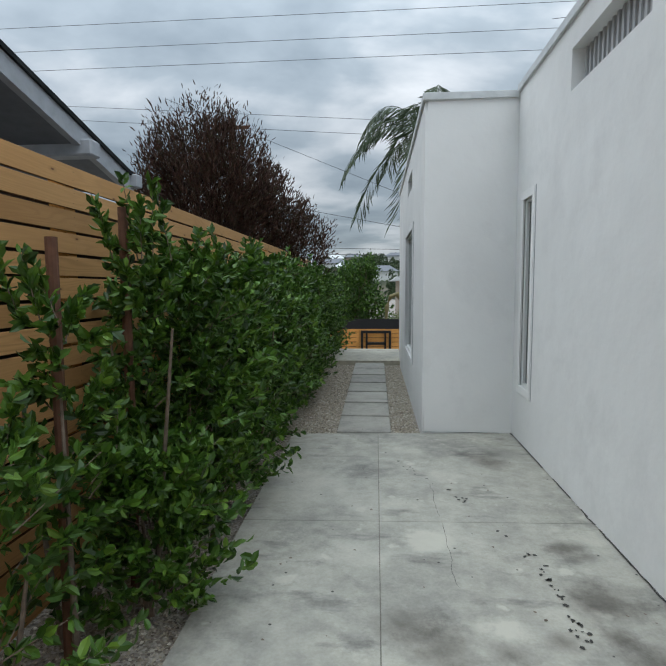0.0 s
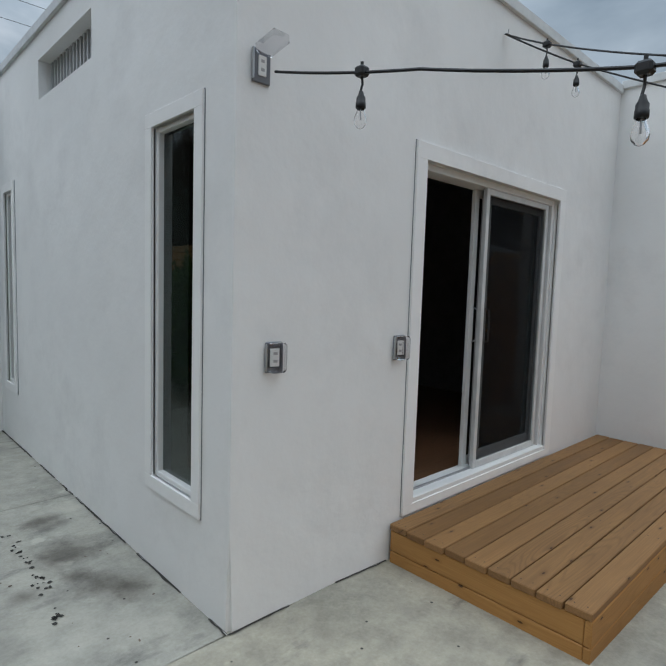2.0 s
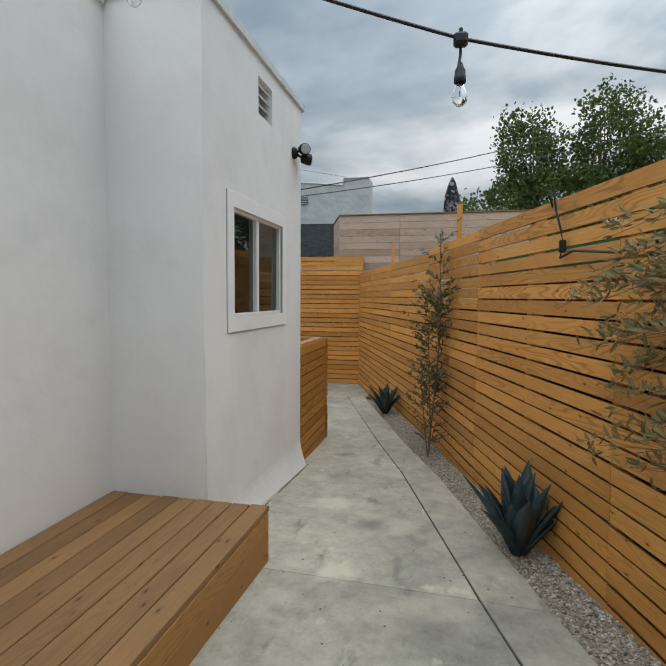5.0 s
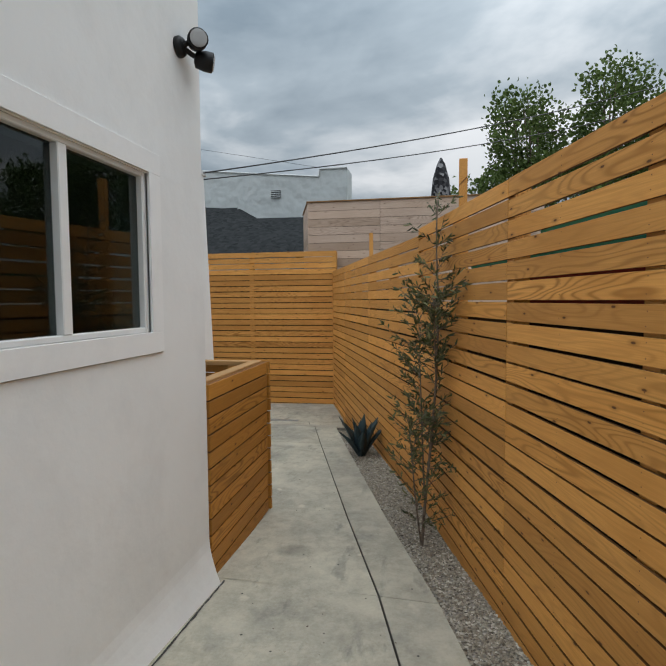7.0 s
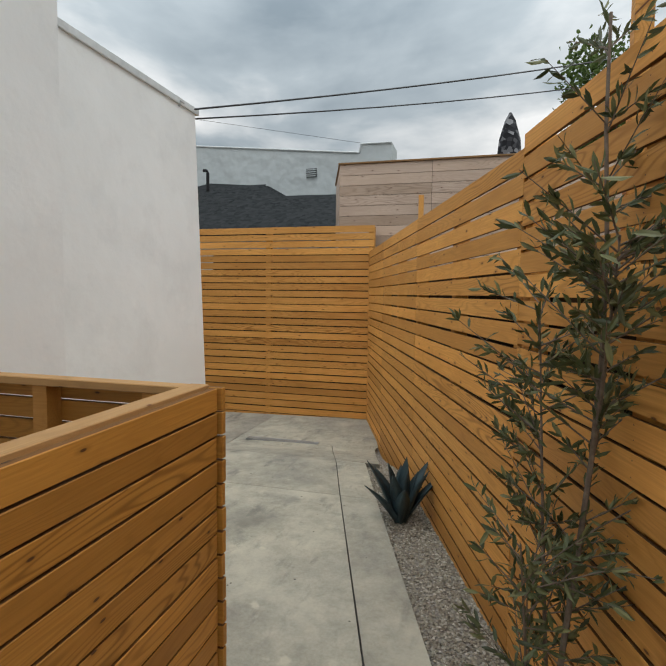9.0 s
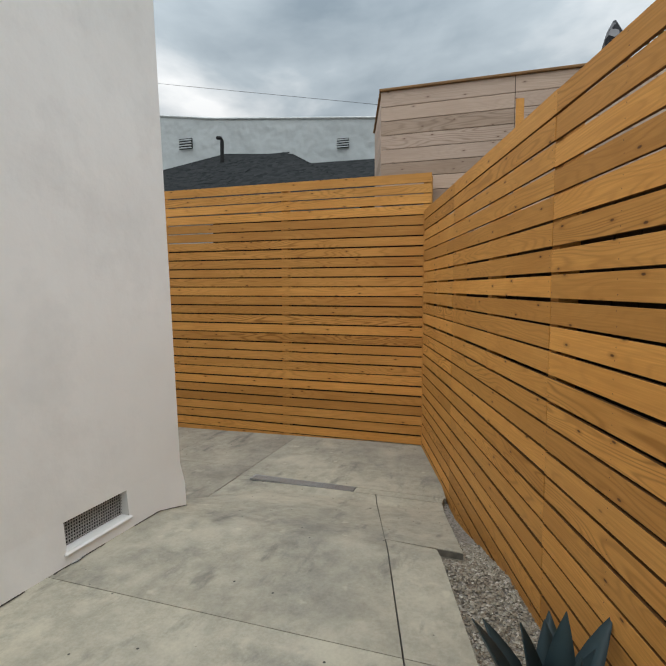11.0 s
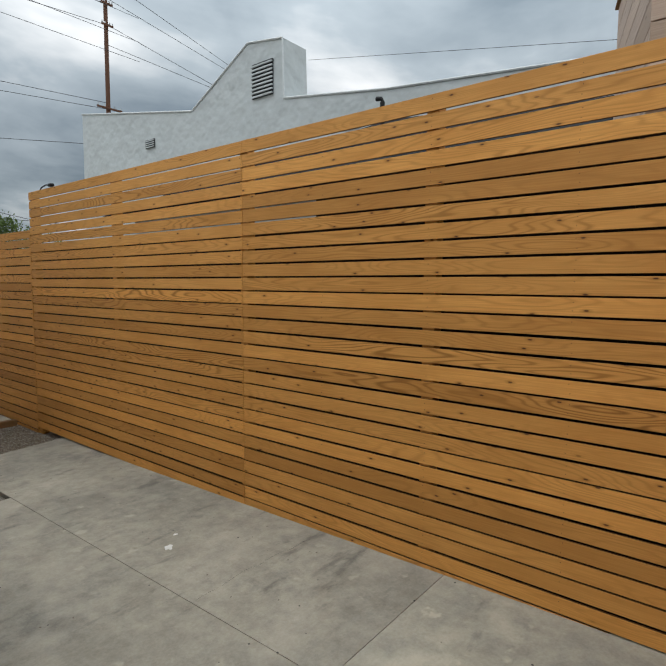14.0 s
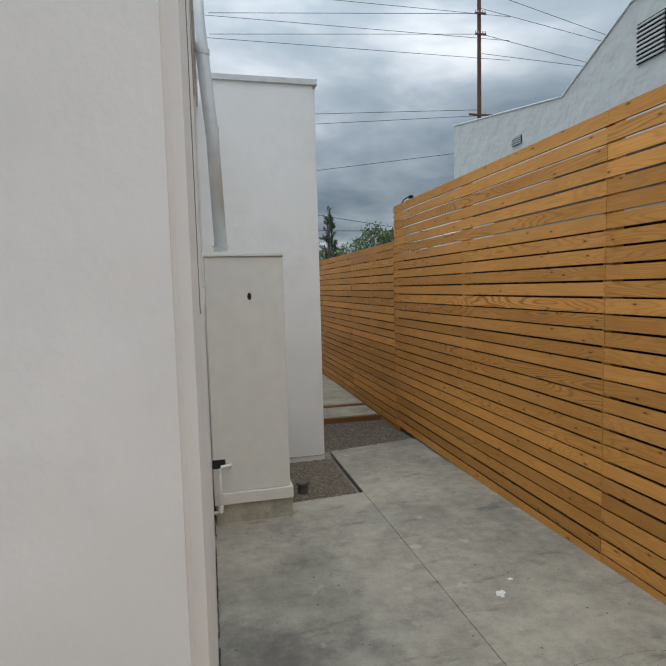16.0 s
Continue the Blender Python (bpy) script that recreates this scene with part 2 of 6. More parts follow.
def plain(name, col, rough=0.6, metal=0.0, spec=0.4, vary=0.12, scale=9.0):
    m, n, l, b = mat(name, col, rough, metal, spec)
    t_ = tex(n, l, "Noise", coords(n, l)[0], scale, 4)
    l.new(ramp(n, l, t_.outputs[0], (0.3, tuple(v * (1 - vary) for v in col)), (0.7, tuple(min(1, v * (1 + vary * 0.6)) for v in col))), b.inputs["Base Color"])
    return m


def glassy(name, tint=(0.9, 0.95, 0.93), rough=0.0):
    m, n, l, b = mat(name, tint, rough)
    b.inputs["Transmission Weight"].default_value = 1.0
    b.inputs["IOR"].default_value = 1.5
    return m


M_STUCCO = stucco("white_stucco", (0.84, 0.838, 0.822), 0.07)
M_FOAM = stucco("white_trim_stucco", (0.87, 0.865, 0.85), 0.04, relief=0.002)
M_GREY_STUCCO = stucco("grey_dash_stucco", (0.52, 0.55, 0.55), 0.05, 0.018, 2.6)
M_CAP = plain("parapet_cap_metal", (0.62, 0.64, 0.64), 0.5)
M_VINYL = plain("white_vinyl", (0.80, 0.80, 0.78), 0.35, spec=0.5, vary=0.03)
M_CEDAR = wood("oiled_cedar", (0.72, 0.355, 0.095), (0.46, 0.195, 0.038), (0.09, 0.032, 0.012))
M_CEDAR_RAW = wood("pale_cedar", (0.55, 0.31, 0.125), (0.42, 0.22, 0.08), (0.13, 0.05, 0.02))
M_CEDAR_DEEP = wood("deep_stained_cedar", (0.52, 0.24, 0.046), (0.34, 0.14, 0.022), (0.07, 0.024, 0.008))
M_DECK = wood("stained_deck_board", (0.31, 0.168, 0.066), (0.16, 0.086, 0.038), (0.05, 0.02, 0.01), figure=0.55)
M_DECK_SIDE = wood("stained_deck_fascia", (0.47, 0.25, 0.08), (0.35, 0.17, 0.05), (0.06, 0.024, 0.01))
M_SHED = wood("weathered_whitewash_board", (0.56, 0.43, 0.345), (0.40, 0.285, 0.215), (0.13, 0.06, 0.04))
# near-black wood set behind board gaps so they stay dark
M_GAP_DARK = wood("gap_dark_plank", (0.022, 0.016, 0.012), (0.014, 0.01, 0.008), (0.015, 0.01, 0.008))
# darker cedar for board edges, standing in for shade in the gaps
M_EDGE_SHADE = wood("gap_shaded_edge", (0.20, 0.088, 0.024), (0.12, 0.05, 0.014), (0.05, 0.02, 0.01), 0.85)
M_NAIL = plain("dark_nail_head", (0.06, 0.035, 0.02), 0.6)
# area brightness is put into the colour: concrete scaled lighter mid-yard, darker east
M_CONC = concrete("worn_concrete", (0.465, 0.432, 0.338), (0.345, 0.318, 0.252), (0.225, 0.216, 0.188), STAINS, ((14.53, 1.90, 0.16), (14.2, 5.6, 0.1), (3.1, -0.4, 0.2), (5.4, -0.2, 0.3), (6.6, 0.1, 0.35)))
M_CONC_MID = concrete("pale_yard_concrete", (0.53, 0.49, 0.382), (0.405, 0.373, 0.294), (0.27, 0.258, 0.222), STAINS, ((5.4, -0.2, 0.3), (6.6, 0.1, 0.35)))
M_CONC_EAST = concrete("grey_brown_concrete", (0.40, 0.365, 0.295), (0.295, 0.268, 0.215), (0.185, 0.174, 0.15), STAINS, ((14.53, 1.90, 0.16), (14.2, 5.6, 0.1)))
# the west mix is darker overall and carries the oil stains
M_CONC_WEST = concrete("stained_west_concrete", (0.44, 0.425, 0.36), (0.31, 0.30, 0.262), (0.185, 0.18, 0.165), ((0.5, 1.9, 0.5), (1.1, 4.8, 0.5)), ((0.3, 3.1, 0.3), (0.6, 2.3, 0.25)), OIL)
M_JOINT = plain("dirty_joint", (0.20, 0.185, 0.155), 0.95, vary=0.35, scale=14)
M_PAVER = concrete("grey_paver", (0.33, 0.315, 0.275), (0.28, 0.265, 0.235), (0.22, 0.21, 0.19))
M_DIRT = speckled("fine_gravel_bed", ((0.20, 0.17, 0.135), (0.33, 0.295, 0.25), (0.42, 0.39, 0.35), (0.14, 0.12, 0.1)), 75)
M_STONE = island("gravel_stones", ((0.10, 0.085, 0.065), (0.36, 0.315, 0.245), (0.22, 0.18, 0.135), (0.60, 0.56, 0.48), (0.30, 0.265, 0.205), (0.42, 0.375, 0.30)), 0.85)
M_STONE_BROWN = island("brown_gravel_stones", ((0.10, 0.08, 0.06), (0.24, 0.195, 0.145), (0.16, 0.13, 0.095), (0.32, 0.27, 0.21)), 0.9)
M_BLACK = plain("black_rubber", (0.015, 0.015, 0.016), 0.45)
M_IRON = plain("black_iron", (0.014, 0.013, 0.013), 0.5, 0.3)
M_STEEL = plain("zinc_steel", (0.45, 0.46, 0.47), 0.4, 0.8)
M_GREYBOX = plain("grey_outlet_cover", (0.42, 0.42, 0.42), 0.35)
M_GLASS = glassy("clear_glass", (0.97, 0.97, 0.97))
M_GLASS.node_tree.nodes["Principled BSDF"].inputs["IOR"].default_value = 1.1
M_PANE = glassy("window_glass", (0.13, 0.17, 0.155))
M_DARKFLOOR = wood("dark_floor_board", (0.16, 0.085, 0.045), (0.09, 0.045, 0.024), (0.03, 0.015, 0.01), 0.35)
M_ROOM = plain("interior_wall_paint", (0.24, 0.24, 0.23), 0.8)
M_ROOMDARK = plain("dark_interior", (0.016, 0.016, 0.018), 0.8)
M_BARK = plain("grey_bark", (0.17, 0.13, 0.10), 0.9, vary=0.4, scale=30)
M_HEDGE = island("hedge_leaf", ((0.014, 0.036, 0.005), (0.04, 0.098, 0.010), (0.085, 0.18, 0.02), (0.022, 0.062, 0.007), (0.14, 0.25, 0.03)), 0.42, 0.4, 0.13)
M_OLIVE = island("olive_leaf", ((0.04, 0.052, 0.022), (0.10, 0.115, 0.045), (0.06, 0.075, 0.03), (0.20, 0.20, 0.085), (0.05, 0.06, 0.03)), 0.5, 0.4, 0.15)
M_OLIVE_DRY = island("dry_olive_leaf", ((0.17, 0.135, 0.05), (0.28, 0.22, 0.09), (0.18, 0.16, 0.07), (0.34, 0.26, 0.11)), 0.5, 0.4, 0.2)
M_HOP = island("purple_shrub_leaf", ((0.022, 0.010, 0.008), (0.05, 0.02, 0.014), (0.075, 0.035, 0.022), (0.04, 0.032, 0.014), (0.10, 0.05, 0.035)), 0.55, 0.3, 0.2)
M_TREE = island("tree_leaf", ((0.045, 0.075, 0.018), (0.095, 0.145, 0.035), (0.15, 0.21, 0.06), (0.07, 0.105, 0.026)), 0.55, 0.3, 0.3)
M_PALM = island("palm_leaf", ((0.03, 0.05, 0.022), (0.055, 0.085, 0.035), (0.08, 0.11, 0.05)), 0.5, 0.4, 0.15)
M_AGAVE = plain("blue_agave_leaf", (0.036, 0.062, 0.070), 0.5, vary=0.35, scale=5)
M_SHINGLE = speckled("charcoal_shingle", ((0.024, 0.026, 0.027), (0.042, 0.044, 0.045), (0.03, 0.032, 0.033)), 9, rough=1.0, relief=0.02, spec=0.0)
M_TEAL = plain("teal_fabric", (0.02, 0.30, 0.30), 0.6)
M_RED = plain("dark_red_paint", (0.20, 0.02, 0.03), 0.6)
M_POLE = plain("brown_timber_pole", (0.12, 0.055, 0.032), 0.85, vary=0.3, scale=20)
M_NBGREY = plain("grey_house_paint", (0.17, 0.18, 0.20), 0.6)
M_NBTRIM = plain("pale_grey_trim", (0.40, 0.42, 0.45), 0.6)
M_TAN = stucco("tan_stucco", (0.40, 0.33, 0.26))
M_HILL = speckled("far_hillside", ((0.05, 0.06, 0.035), (0.09, 0.085, 0.05), (0.16, 0.14, 0.11), (0.04, 0.05, 0.03)), 0.25, relief=0.2)


# ---- building helpers ----
def mesh_of(bm, name, material, smooth=False):
    me = bpy.data.meshes.new(name)
    bm.to_mesh(me)
    bm.free()
    me.materials.append(material)
    if smooth:
        for p_ in me.polygons:
            p_.use_smooth = True
    return me


def raw_mesh(name, verts, faces, material, smooth=False):
    me = bpy.data.meshes.new(name)
    me.from_pydata(verts, [], faces)
    me.materials.append(material)
    if smooth:
        for p_ in me.polygons:
            p_.use_smooth = True
    return me


def shaded_edges(me):
    """Gap shade is painted into a board's long edges, darker than its face."""
    me.materials.append(M_EDGE_SHADE)
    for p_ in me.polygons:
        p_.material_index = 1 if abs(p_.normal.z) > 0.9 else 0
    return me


def part(name, bm, material, parent, label="", smooth=False, at=None):
    me = mesh_of(bm, name, material, smooth) if isinstance(bm, bmesh.types.BMesh) else bm
    ob = new(name, me)
    ob.parent = parent
    if at is not None:
        ob.matrix_basis = at
    if label:
        ob["label"] = label
    return ob


def thing(name, label, category, at=None, group="", kind=""):
    ob = new(name)
    ob.empty_display_size = 0.1
    if at is not None:
        ob.matrix_basis = at
    return tagged(ob, label, category, group, kind)


def box(bm, x0, y0, z0, x1, y1, z1, bev=0.0, m=None):
    r = bmesh.ops.create_cube(bm, size=1)
    vs = r["verts"]
    for v in vs:
        v.co = Vector((x0 + (v.co.x + 0.5) * (x1 - x0), y0 + (v.co.y + 0.5) * (y1 - y0), z0 + (v.co.z + 0.5) * (z1 - z0)))
    if bev:
        es = list({e_ for v in vs for e_ in v.link_edges})
        bmesh.ops.bevel(bm, geom=es, offset=bev, segments=1, affect="EDGES")
        if m is not None:
            raise ValueError("no bevel with a matrix")
    elif m is not None:
        bmesh.ops.transform(bm, matrix=m, verts=vs)
    return bm


def nbox(*a, bev=0.0):
    return box(bmesh.new(), *a, bev=bev)


def tube(bm, pts, radii, seg=8, cap=True):
    """A round tube through the points."""
    rings = []
    n_ = len(pts)
    up = Vector((0.013, 0.027, 1.0))
    for i, p_ in enumerate(pts):
        d_ = (Vector(pts[min(i + 1, n_ - 1)]) - Vector(pts[max(i - 1, 0)])).normalized()
        a = d_.cross(up if abs(d_.z) < 0.95 else Vector((1, 0.02, 0.01))).normalized()
        b = d_.cross(a)
        r = radii[i] if isinstance(radii, (list, tuple)) else radii
        rings.append([bm.verts.new(Vector(p_) + r * (math.cos(t) * a + math.sin(t) * b)) for t in [2 * math.pi * k / seg for k in range(seg)]])
    for r0, r1 in zip(rings, rings[1:]):
        for k in range(seg):
            bm.faces.new((r0[k], r0[(k + 1) % seg], r1[(k + 1) % seg], r1[k]))
    if cap:
        bm.faces.new(rings[0][::-1])
        bm.faces.new(rings[-1])
    return bm


def lathe(bm, profile, seg=12, m=None):
    """Spin (radius, z) pairs about z."""
    rings = [[bm.verts.new((r * math.cos(t), r * math.sin(t), z)) for t in [2 * math.pi * k / seg for k in range(seg)]] for r, z in profile]
    for r0, r1 in zip(rings, rings[1:]):
        for k in range(seg):
            bm.faces.new((r0[k], r0[(k + 1) % seg], r1[(k + 1) % seg], r1[k]))
    bm.faces.new(rings[0][::-1])
    bm.faces.new(rings[-1])
    if m is not None:
        bmesh.ops.transform(bm, matrix=m, verts=[v for r in rings for v in r])
    return bm


def height(x, y):
    """Ground level: the yard falls gently east and then to the channel drain."""
    w = float(np.interp(y, [2.5, 4.0], [1.3, 0.3]))
    z = float(np.interp(x, [2, 5.4, 9, 12.3, 12.3 + w], [0.18, 0.04, -0.15, -0.2, -0.48]))
    if x > 12.3:
        z -= float(np.interp(y, [2, 8], [0, 0.13])) * min(1.0, (x - 12.3) / w)
    if x < 13:
        z -= float(np.interp(y, [12.6, 13.4], [0, 1.1]))
    return z


def panel(name, p0, p1, z0, z1, thick, holes, material, batter=0.0, soft0=False, soft1=False, flare=None):
    """A wall from p0 to p1 (plan), its outer face on that line, going inwards to the left of p0->p1; holes are (u0, u1, z0, z1)."""
    p0, p1 = Vector((*p0, 0)), Vector((*p1, 0))
    d_ = (p1 - p0).normalized()
    length = (p1 - p0).length
    inn = Vector((-d_.y, d_.x, 0))
    us = sorted({0.0, length, *[h[0] for h in holes], *[h[1] for h in holes]})
    zs = sorted({z0, z1, *[h[2] for h in holes], *[h[3] for h in holes], *([flare[0] - flare[1] * k / 5 for k in range(6)] if flare else [])})
    solid = {(i, j): not any(h[0] <= (us[i] + us[i + 1]) / 2 <= h[1] and h[2] <= (zs[j] + zs[j + 1]) / 2 <= h[3] for h in holes)
             for i in range(len(us) - 1) for j in range(len(zs) - 1)}
    bm = bmesh.new()
    cache = {}

    def vert(i, j, k):
        if (i, j, k) not in cache:
            q = p0 + d_ * us[i] + inn * (thick * k + (batter * max(0.0, 1.6 - zs[j]) / 1.8 if k == 0 else 0.0))
            if flare and k == 0 and zs[j] < flare[0]:
                q -= inn * flare[2] * min(1.0, ((flare[0] - zs[j]) / flare[1])) ** 1.6
            cache[i, j, k] = bm.verts.new((q.x, q.y, zs[j]))
        return cache[i, j, k]

    for (i, j), s_ in solid.items():
        if not s_:
            continue
        bm.faces.new([vert(*q) for q in ((i, j, 0), (i + 1, j, 0), (i + 1, j + 1, 0), (i, j + 1, 0))])
        bm.faces.new([vert(*q) for q in ((i, j, 1), (i, j + 1, 1), (i + 1, j + 1, 1), (i + 1, j, 1))])
        for (ni, nj), q4 in (((i - 1, j), ((i, j, 0), (i, j + 1, 0), (i, j + 1, 1), (i, j, 1))), ((i + 1, j), ((i + 1, j, 0), (i + 1, j, 1), (i + 1, j + 1, 1), (i + 1, j + 1, 0))),
                             ((i, j - 1), ((i, j, 0), (i, j, 1), (i + 1, j, 1), (i + 1, j, 0))), ((i, j + 1), ((i, j + 1, 0), (i + 1, j + 1, 0), (i + 1, j + 1, 1), (i, j + 1, 1)))):
            if not solid.get((ni, nj), False):
                bm.faces.new([vert(*q) for q in q4])
    for soft, i_ in ((soft0, 0), (soft1, len(us) - 1)):
        if soft:
            col = {v for (i, j, k), v in cache.items() if i == i_ and k == 0}
            bmesh.ops.bevel(bm, geom=[e_ for e_ in bm.edges if e_.verts[0] in col and e_.verts[1] in col], offset=0.035, segments=5, affect="EDGES")
            cache = {k_: v for k_, v in cache.items() if v.is_valid}
    return tagged(new(name, mesh_of(bm, name, material)), "white hand-trowelled stucco house wall", "wall", kind="structure")


# ---- house shell ----
TOP = 3.58
W_X, S_Y, B1_X, B1_Y = 1.39, 1.36, 0.49, 5.475
B2_X0, B2_X1, B2_Y = 5.48, 7.72, 0.68
SE_X, SE_Y = 12.64, 2.90
# openings, in plan coordinates along each wall
panel("wall_west", (W_X, B1_Y), (W_X, S_Y), -0.1, TOP, 0.2,
      [(B1_Y - 5.20, B1_Y - 4.92, 0.73, 2.47), (B1_Y - 2.10, B1_Y - 1.67, 0.69, 2.47), (B1_Y - 4.08, B1_Y - 2.96, 3.05, 3.34)], M_STUCCO, soft1=True)
panel("wall_south", (W_X + 0.2, S_Y), (B2_X0, S_Y), -0.2, TOP, 0.2, [(2.64 - W_X - 0.2, 4.35 - W_X - 0.2, 0.45, 2.432)], M_STUCCO)
panel("wall_bay_west", (B2_X0, S_Y), (B2_X0, B2_Y + 0.2), -0.2, TOP + 0.04, 0.2, [], M_STUCCO)
panel("wall_bay_south", (B2_X0, B2_Y), (B2_X1, B2_Y), -0.3, TOP + 0.04, 0.2, [(5.94 - B2_X0, 7.06 - B2_X0, 1.54, 2.32), (6.47 - B2_X0, 6.80 - B2_X0, 3.14, 3.44)], M_STUCCO, soft0=True, soft1=True, flare=(0.20, 0.28, 0.07))
panel("wall_bay_east", (B2_X1, B2_Y + 0.2), (B2_X1, 2.2), -0.3, TOP + 0.04, 0.2, [], M_STUCCO)
panel("wall_recess", (B2_X1, 2.2), (9.75, 2.2), -0.4, TOP + 0.08, 0.2, [], M_STUCCO)
panel("wall_recess_end", (9.75, 2.4), (9.75, SE_Y), -0.4, TOP + 0.08, 0.2, [], M_STUCCO)
panel("wall_southeast", (9.75, SE_Y), (SE_X, SE_Y), -0.7, TOP + 0.12, 0.2, [(11.49 - 9.75, 12.01 - 9.75, -0.11, 0.06)], M_STUCCO, -0.16, soft1=True)
panel("wall_east", (SE_X, SE_Y + 0.2), (SE_X, 8.28), -0.8, TOP + 0.14, 0.2, [(3.86 - SE_Y - 0.2, 5.45 - SE_Y - 0.2, 1.55, 2.80)], M_STUCCO)
panel("wall_block_south", (SE_X, 8.28), (14.05, 8.28), -0.9, 4.03, 0.2, [], M_STUCCO, soft1=True)
panel("wall_block_east", (14.05, 8.48), (14.05, 16.5), -0.9, 4.03, 0.2, [], M_STUCCO)
panel("wall_wing_south", (B1_X + 0.2, B1_Y), (W_X, B1_Y), -0.1, TOP - 0.05, 0.2, [], M_STUCCO)
panel("wall_wing_west", (B1_X, 11.0), (B1_X, B1_Y), -0.1, TOP - 0.05, 0.2, [(11.0 - 8.55, 11.0 - 7.05, 0.73, 2.42), (11.0 - 8.3, 11.0 - 7.35, 3.0, 3.24)], M_STUCCO, soft1=True)
panel("wall_wing_north", (SE_X, 11.0), (B1_X + 0.2, 11.0), -0.1, TOP - 0.05, 0.2, [], M_STUCCO)


def cap(name, pts, z, wide=0.26, thick=0.07, out=0.025):
    """Parapet flashing along a run of outer wall corners, the house to the left of the run."""
    for a, b in zip(pts, pts[1:]):
        d_ = (Vector((*b, 0)) - Vector((*a, 0)))
        ln = d_.length
        bm = nbox(-0.02, -out, 0, ln + 0.02, wide - 0.05, thick, bev=0.004)
        ob = new(name, mesh_of(bm, name, M_CAP))
        ob.matrix_basis = pose(a[0], a[1], z, 0, 0, math.degrees(math.atan2(d_.y, d_.x)))
        tagged(ob, "pale grey metal flashing on the parapet", "flashing", kind="structure")


cap("parapet_cap", [(W_X, B1_Y - 0.03), (W_X, S_Y)], TOP - 0.05)
cap("parapet_cap", [(W_X, S_Y), (B2_X0 - 0.03, S_Y)], TOP - 0.047)
cap("parapet_cap", [(B2_X0, S_Y - 0.03), (B2_X0, B2_Y)], TOP - 0.01)
cap("parapet_cap", [(B2_X0, B2_Y), (B2_X1, B2_Y)], TOP - 0.007)
cap("parapet_cap", [(B2_X1, B2_Y), (B2_X1, 2.17)], TOP - 0.01)
cap("parapet_cap", [(B2_X1, 2.2), (9.75, 2.2)], TOP + 0.03)
cap("parapet_cap", [(9.75, 2.2), (9.75, SE_Y - 0.03)], TOP + 0.033)
cap("parapet_cap", [(9.78, SE_Y), (SE_X, SE_Y)], TOP + 0.07)
cap("parapet_cap", [(SE_X, SE_Y), (SE_X, 8.25)], TOP + 0.073)
cap("parapet_cap", [(SE_X + 0.03, 8.28), (14.05, 8.28)], 3.97)
cap("parapet_cap", [(14.05, 8.28), (14.05, 16.5)], 3.973)
cap("parapet_cap", [(B1_X, 11.0), (B1_X, B1_Y)], TOP - 0.10)
cap("parapet_cap", [(B1_X, B1_Y), (W_X - 0.03, B1_Y)], TOP - 0.097)

bm = bmesh.new()
for q in ((W_X + 0.2, S_Y + 0.2, 7.52, 10.8), (7.52, 2.4, 9.55, 10.8), (9.55, SE_Y + 0.2, SE_X - 0.2, 10.8), (B2_X0 + 0.2, B2_Y + 0.2, B2_X1 - 0.2, S_Y + 0.2), (B1_X + 0.2, B1_Y + 0.2, W_X + 0.2, 10.8), (SE_X - 0.2, 8.48, 13.85, 16.3)):
    box(bm, q[0], q[1], 3.05 if q[0] != B1_X else 3.3, q[2], q[3], 3.3)
tagged(new("ceiling", mesh_of(bm, "ceiling", M_ROOM)), "grey painted ceiling and flat roof deck", "ceiling", kind="structure")

# dim room behind the sliding door
bm = nbox(W_X + 0.205, S_Y + 0.165, 0.2, 5.88, 6.19, 0.44)
tagged(new("floor", mesh_of(bm, "floor", M_DARKFLOOR)), "dark hardwood room floor", "floor", kind="structure")
bm = nbox(5.9, S_Y + 0.2, 0.0, 6.0, 10.6, 3.05)
box(bm, W_X + 0.2, 6.2, 0.44, 5.9, 6.3, 3.05)
tagged(new("wall_interior", mesh_of(bm, "wall_interior", M_ROOM)), "dim painted interior wall", "wall", kind="structure")
counter = thing("kitchen_island", "dark wooden kitchen island inside the room", "kitchen island", pose(3.3, 4.3, 0.44))
part("cabinet_body", nbox(-0.6, -0.35, 0.0, 1.3, 0.35, 0.86, bev=0.006), M_DARKFLOOR, counter)
part("worktop", nbox(-0.65, -0.4, 0.864, 1.35, 0.4, 0.904, bev=0.006), M_ROOMDARK, counter, "dark stone worktop")


# ---- windows and doors ----
def trim_frame(name, u0, u1, z0, z1, w, deep, place, material, parent, sill=True, label=""):
    """Four mitre-less pieces round an opening, standing proud of the wall; local x along the wall, -y outwards."""
    low = w if sill else 0.055
    for n_, a in ((name, (u0 - w, -deep, z1, u1 + w, 0.01, z1 + w)), (name, (u0 - w, -deep, z0, u0, 0.01, z1)), (name, (u1, -deep, z0, u1 + w, 0.01, z1)), ("sill" if sill else name, (u0 - w, -deep, z0 - low, u1 + w, 0.01, z0))):
        part(n_, nbox(*a, bev=0.0015), material, parent, label, at=place)
    # thin grey strips drawn round the trim as its gap shadow
    e = 0.0035
    for a in ((u0 - w - e, -0.003, z0 - low - e, u0 - w, 0.004, z1 + w + e), (u1 + w, -0.003, z0 - low - e, u1 + w + e, 0.004, z1 + w + e), (u0 - w, -0.003, z1 + w, u1 + w, 0.004, z1 + w + e), (u0 - w, -0.003, z0 - low - e, u1 + w, 0.004, z0 - low)):
        part("caulk_line", nbox(*a), M_NBGREY, parent, "thin grey strip painted as gap shadow round the trim", at=place)


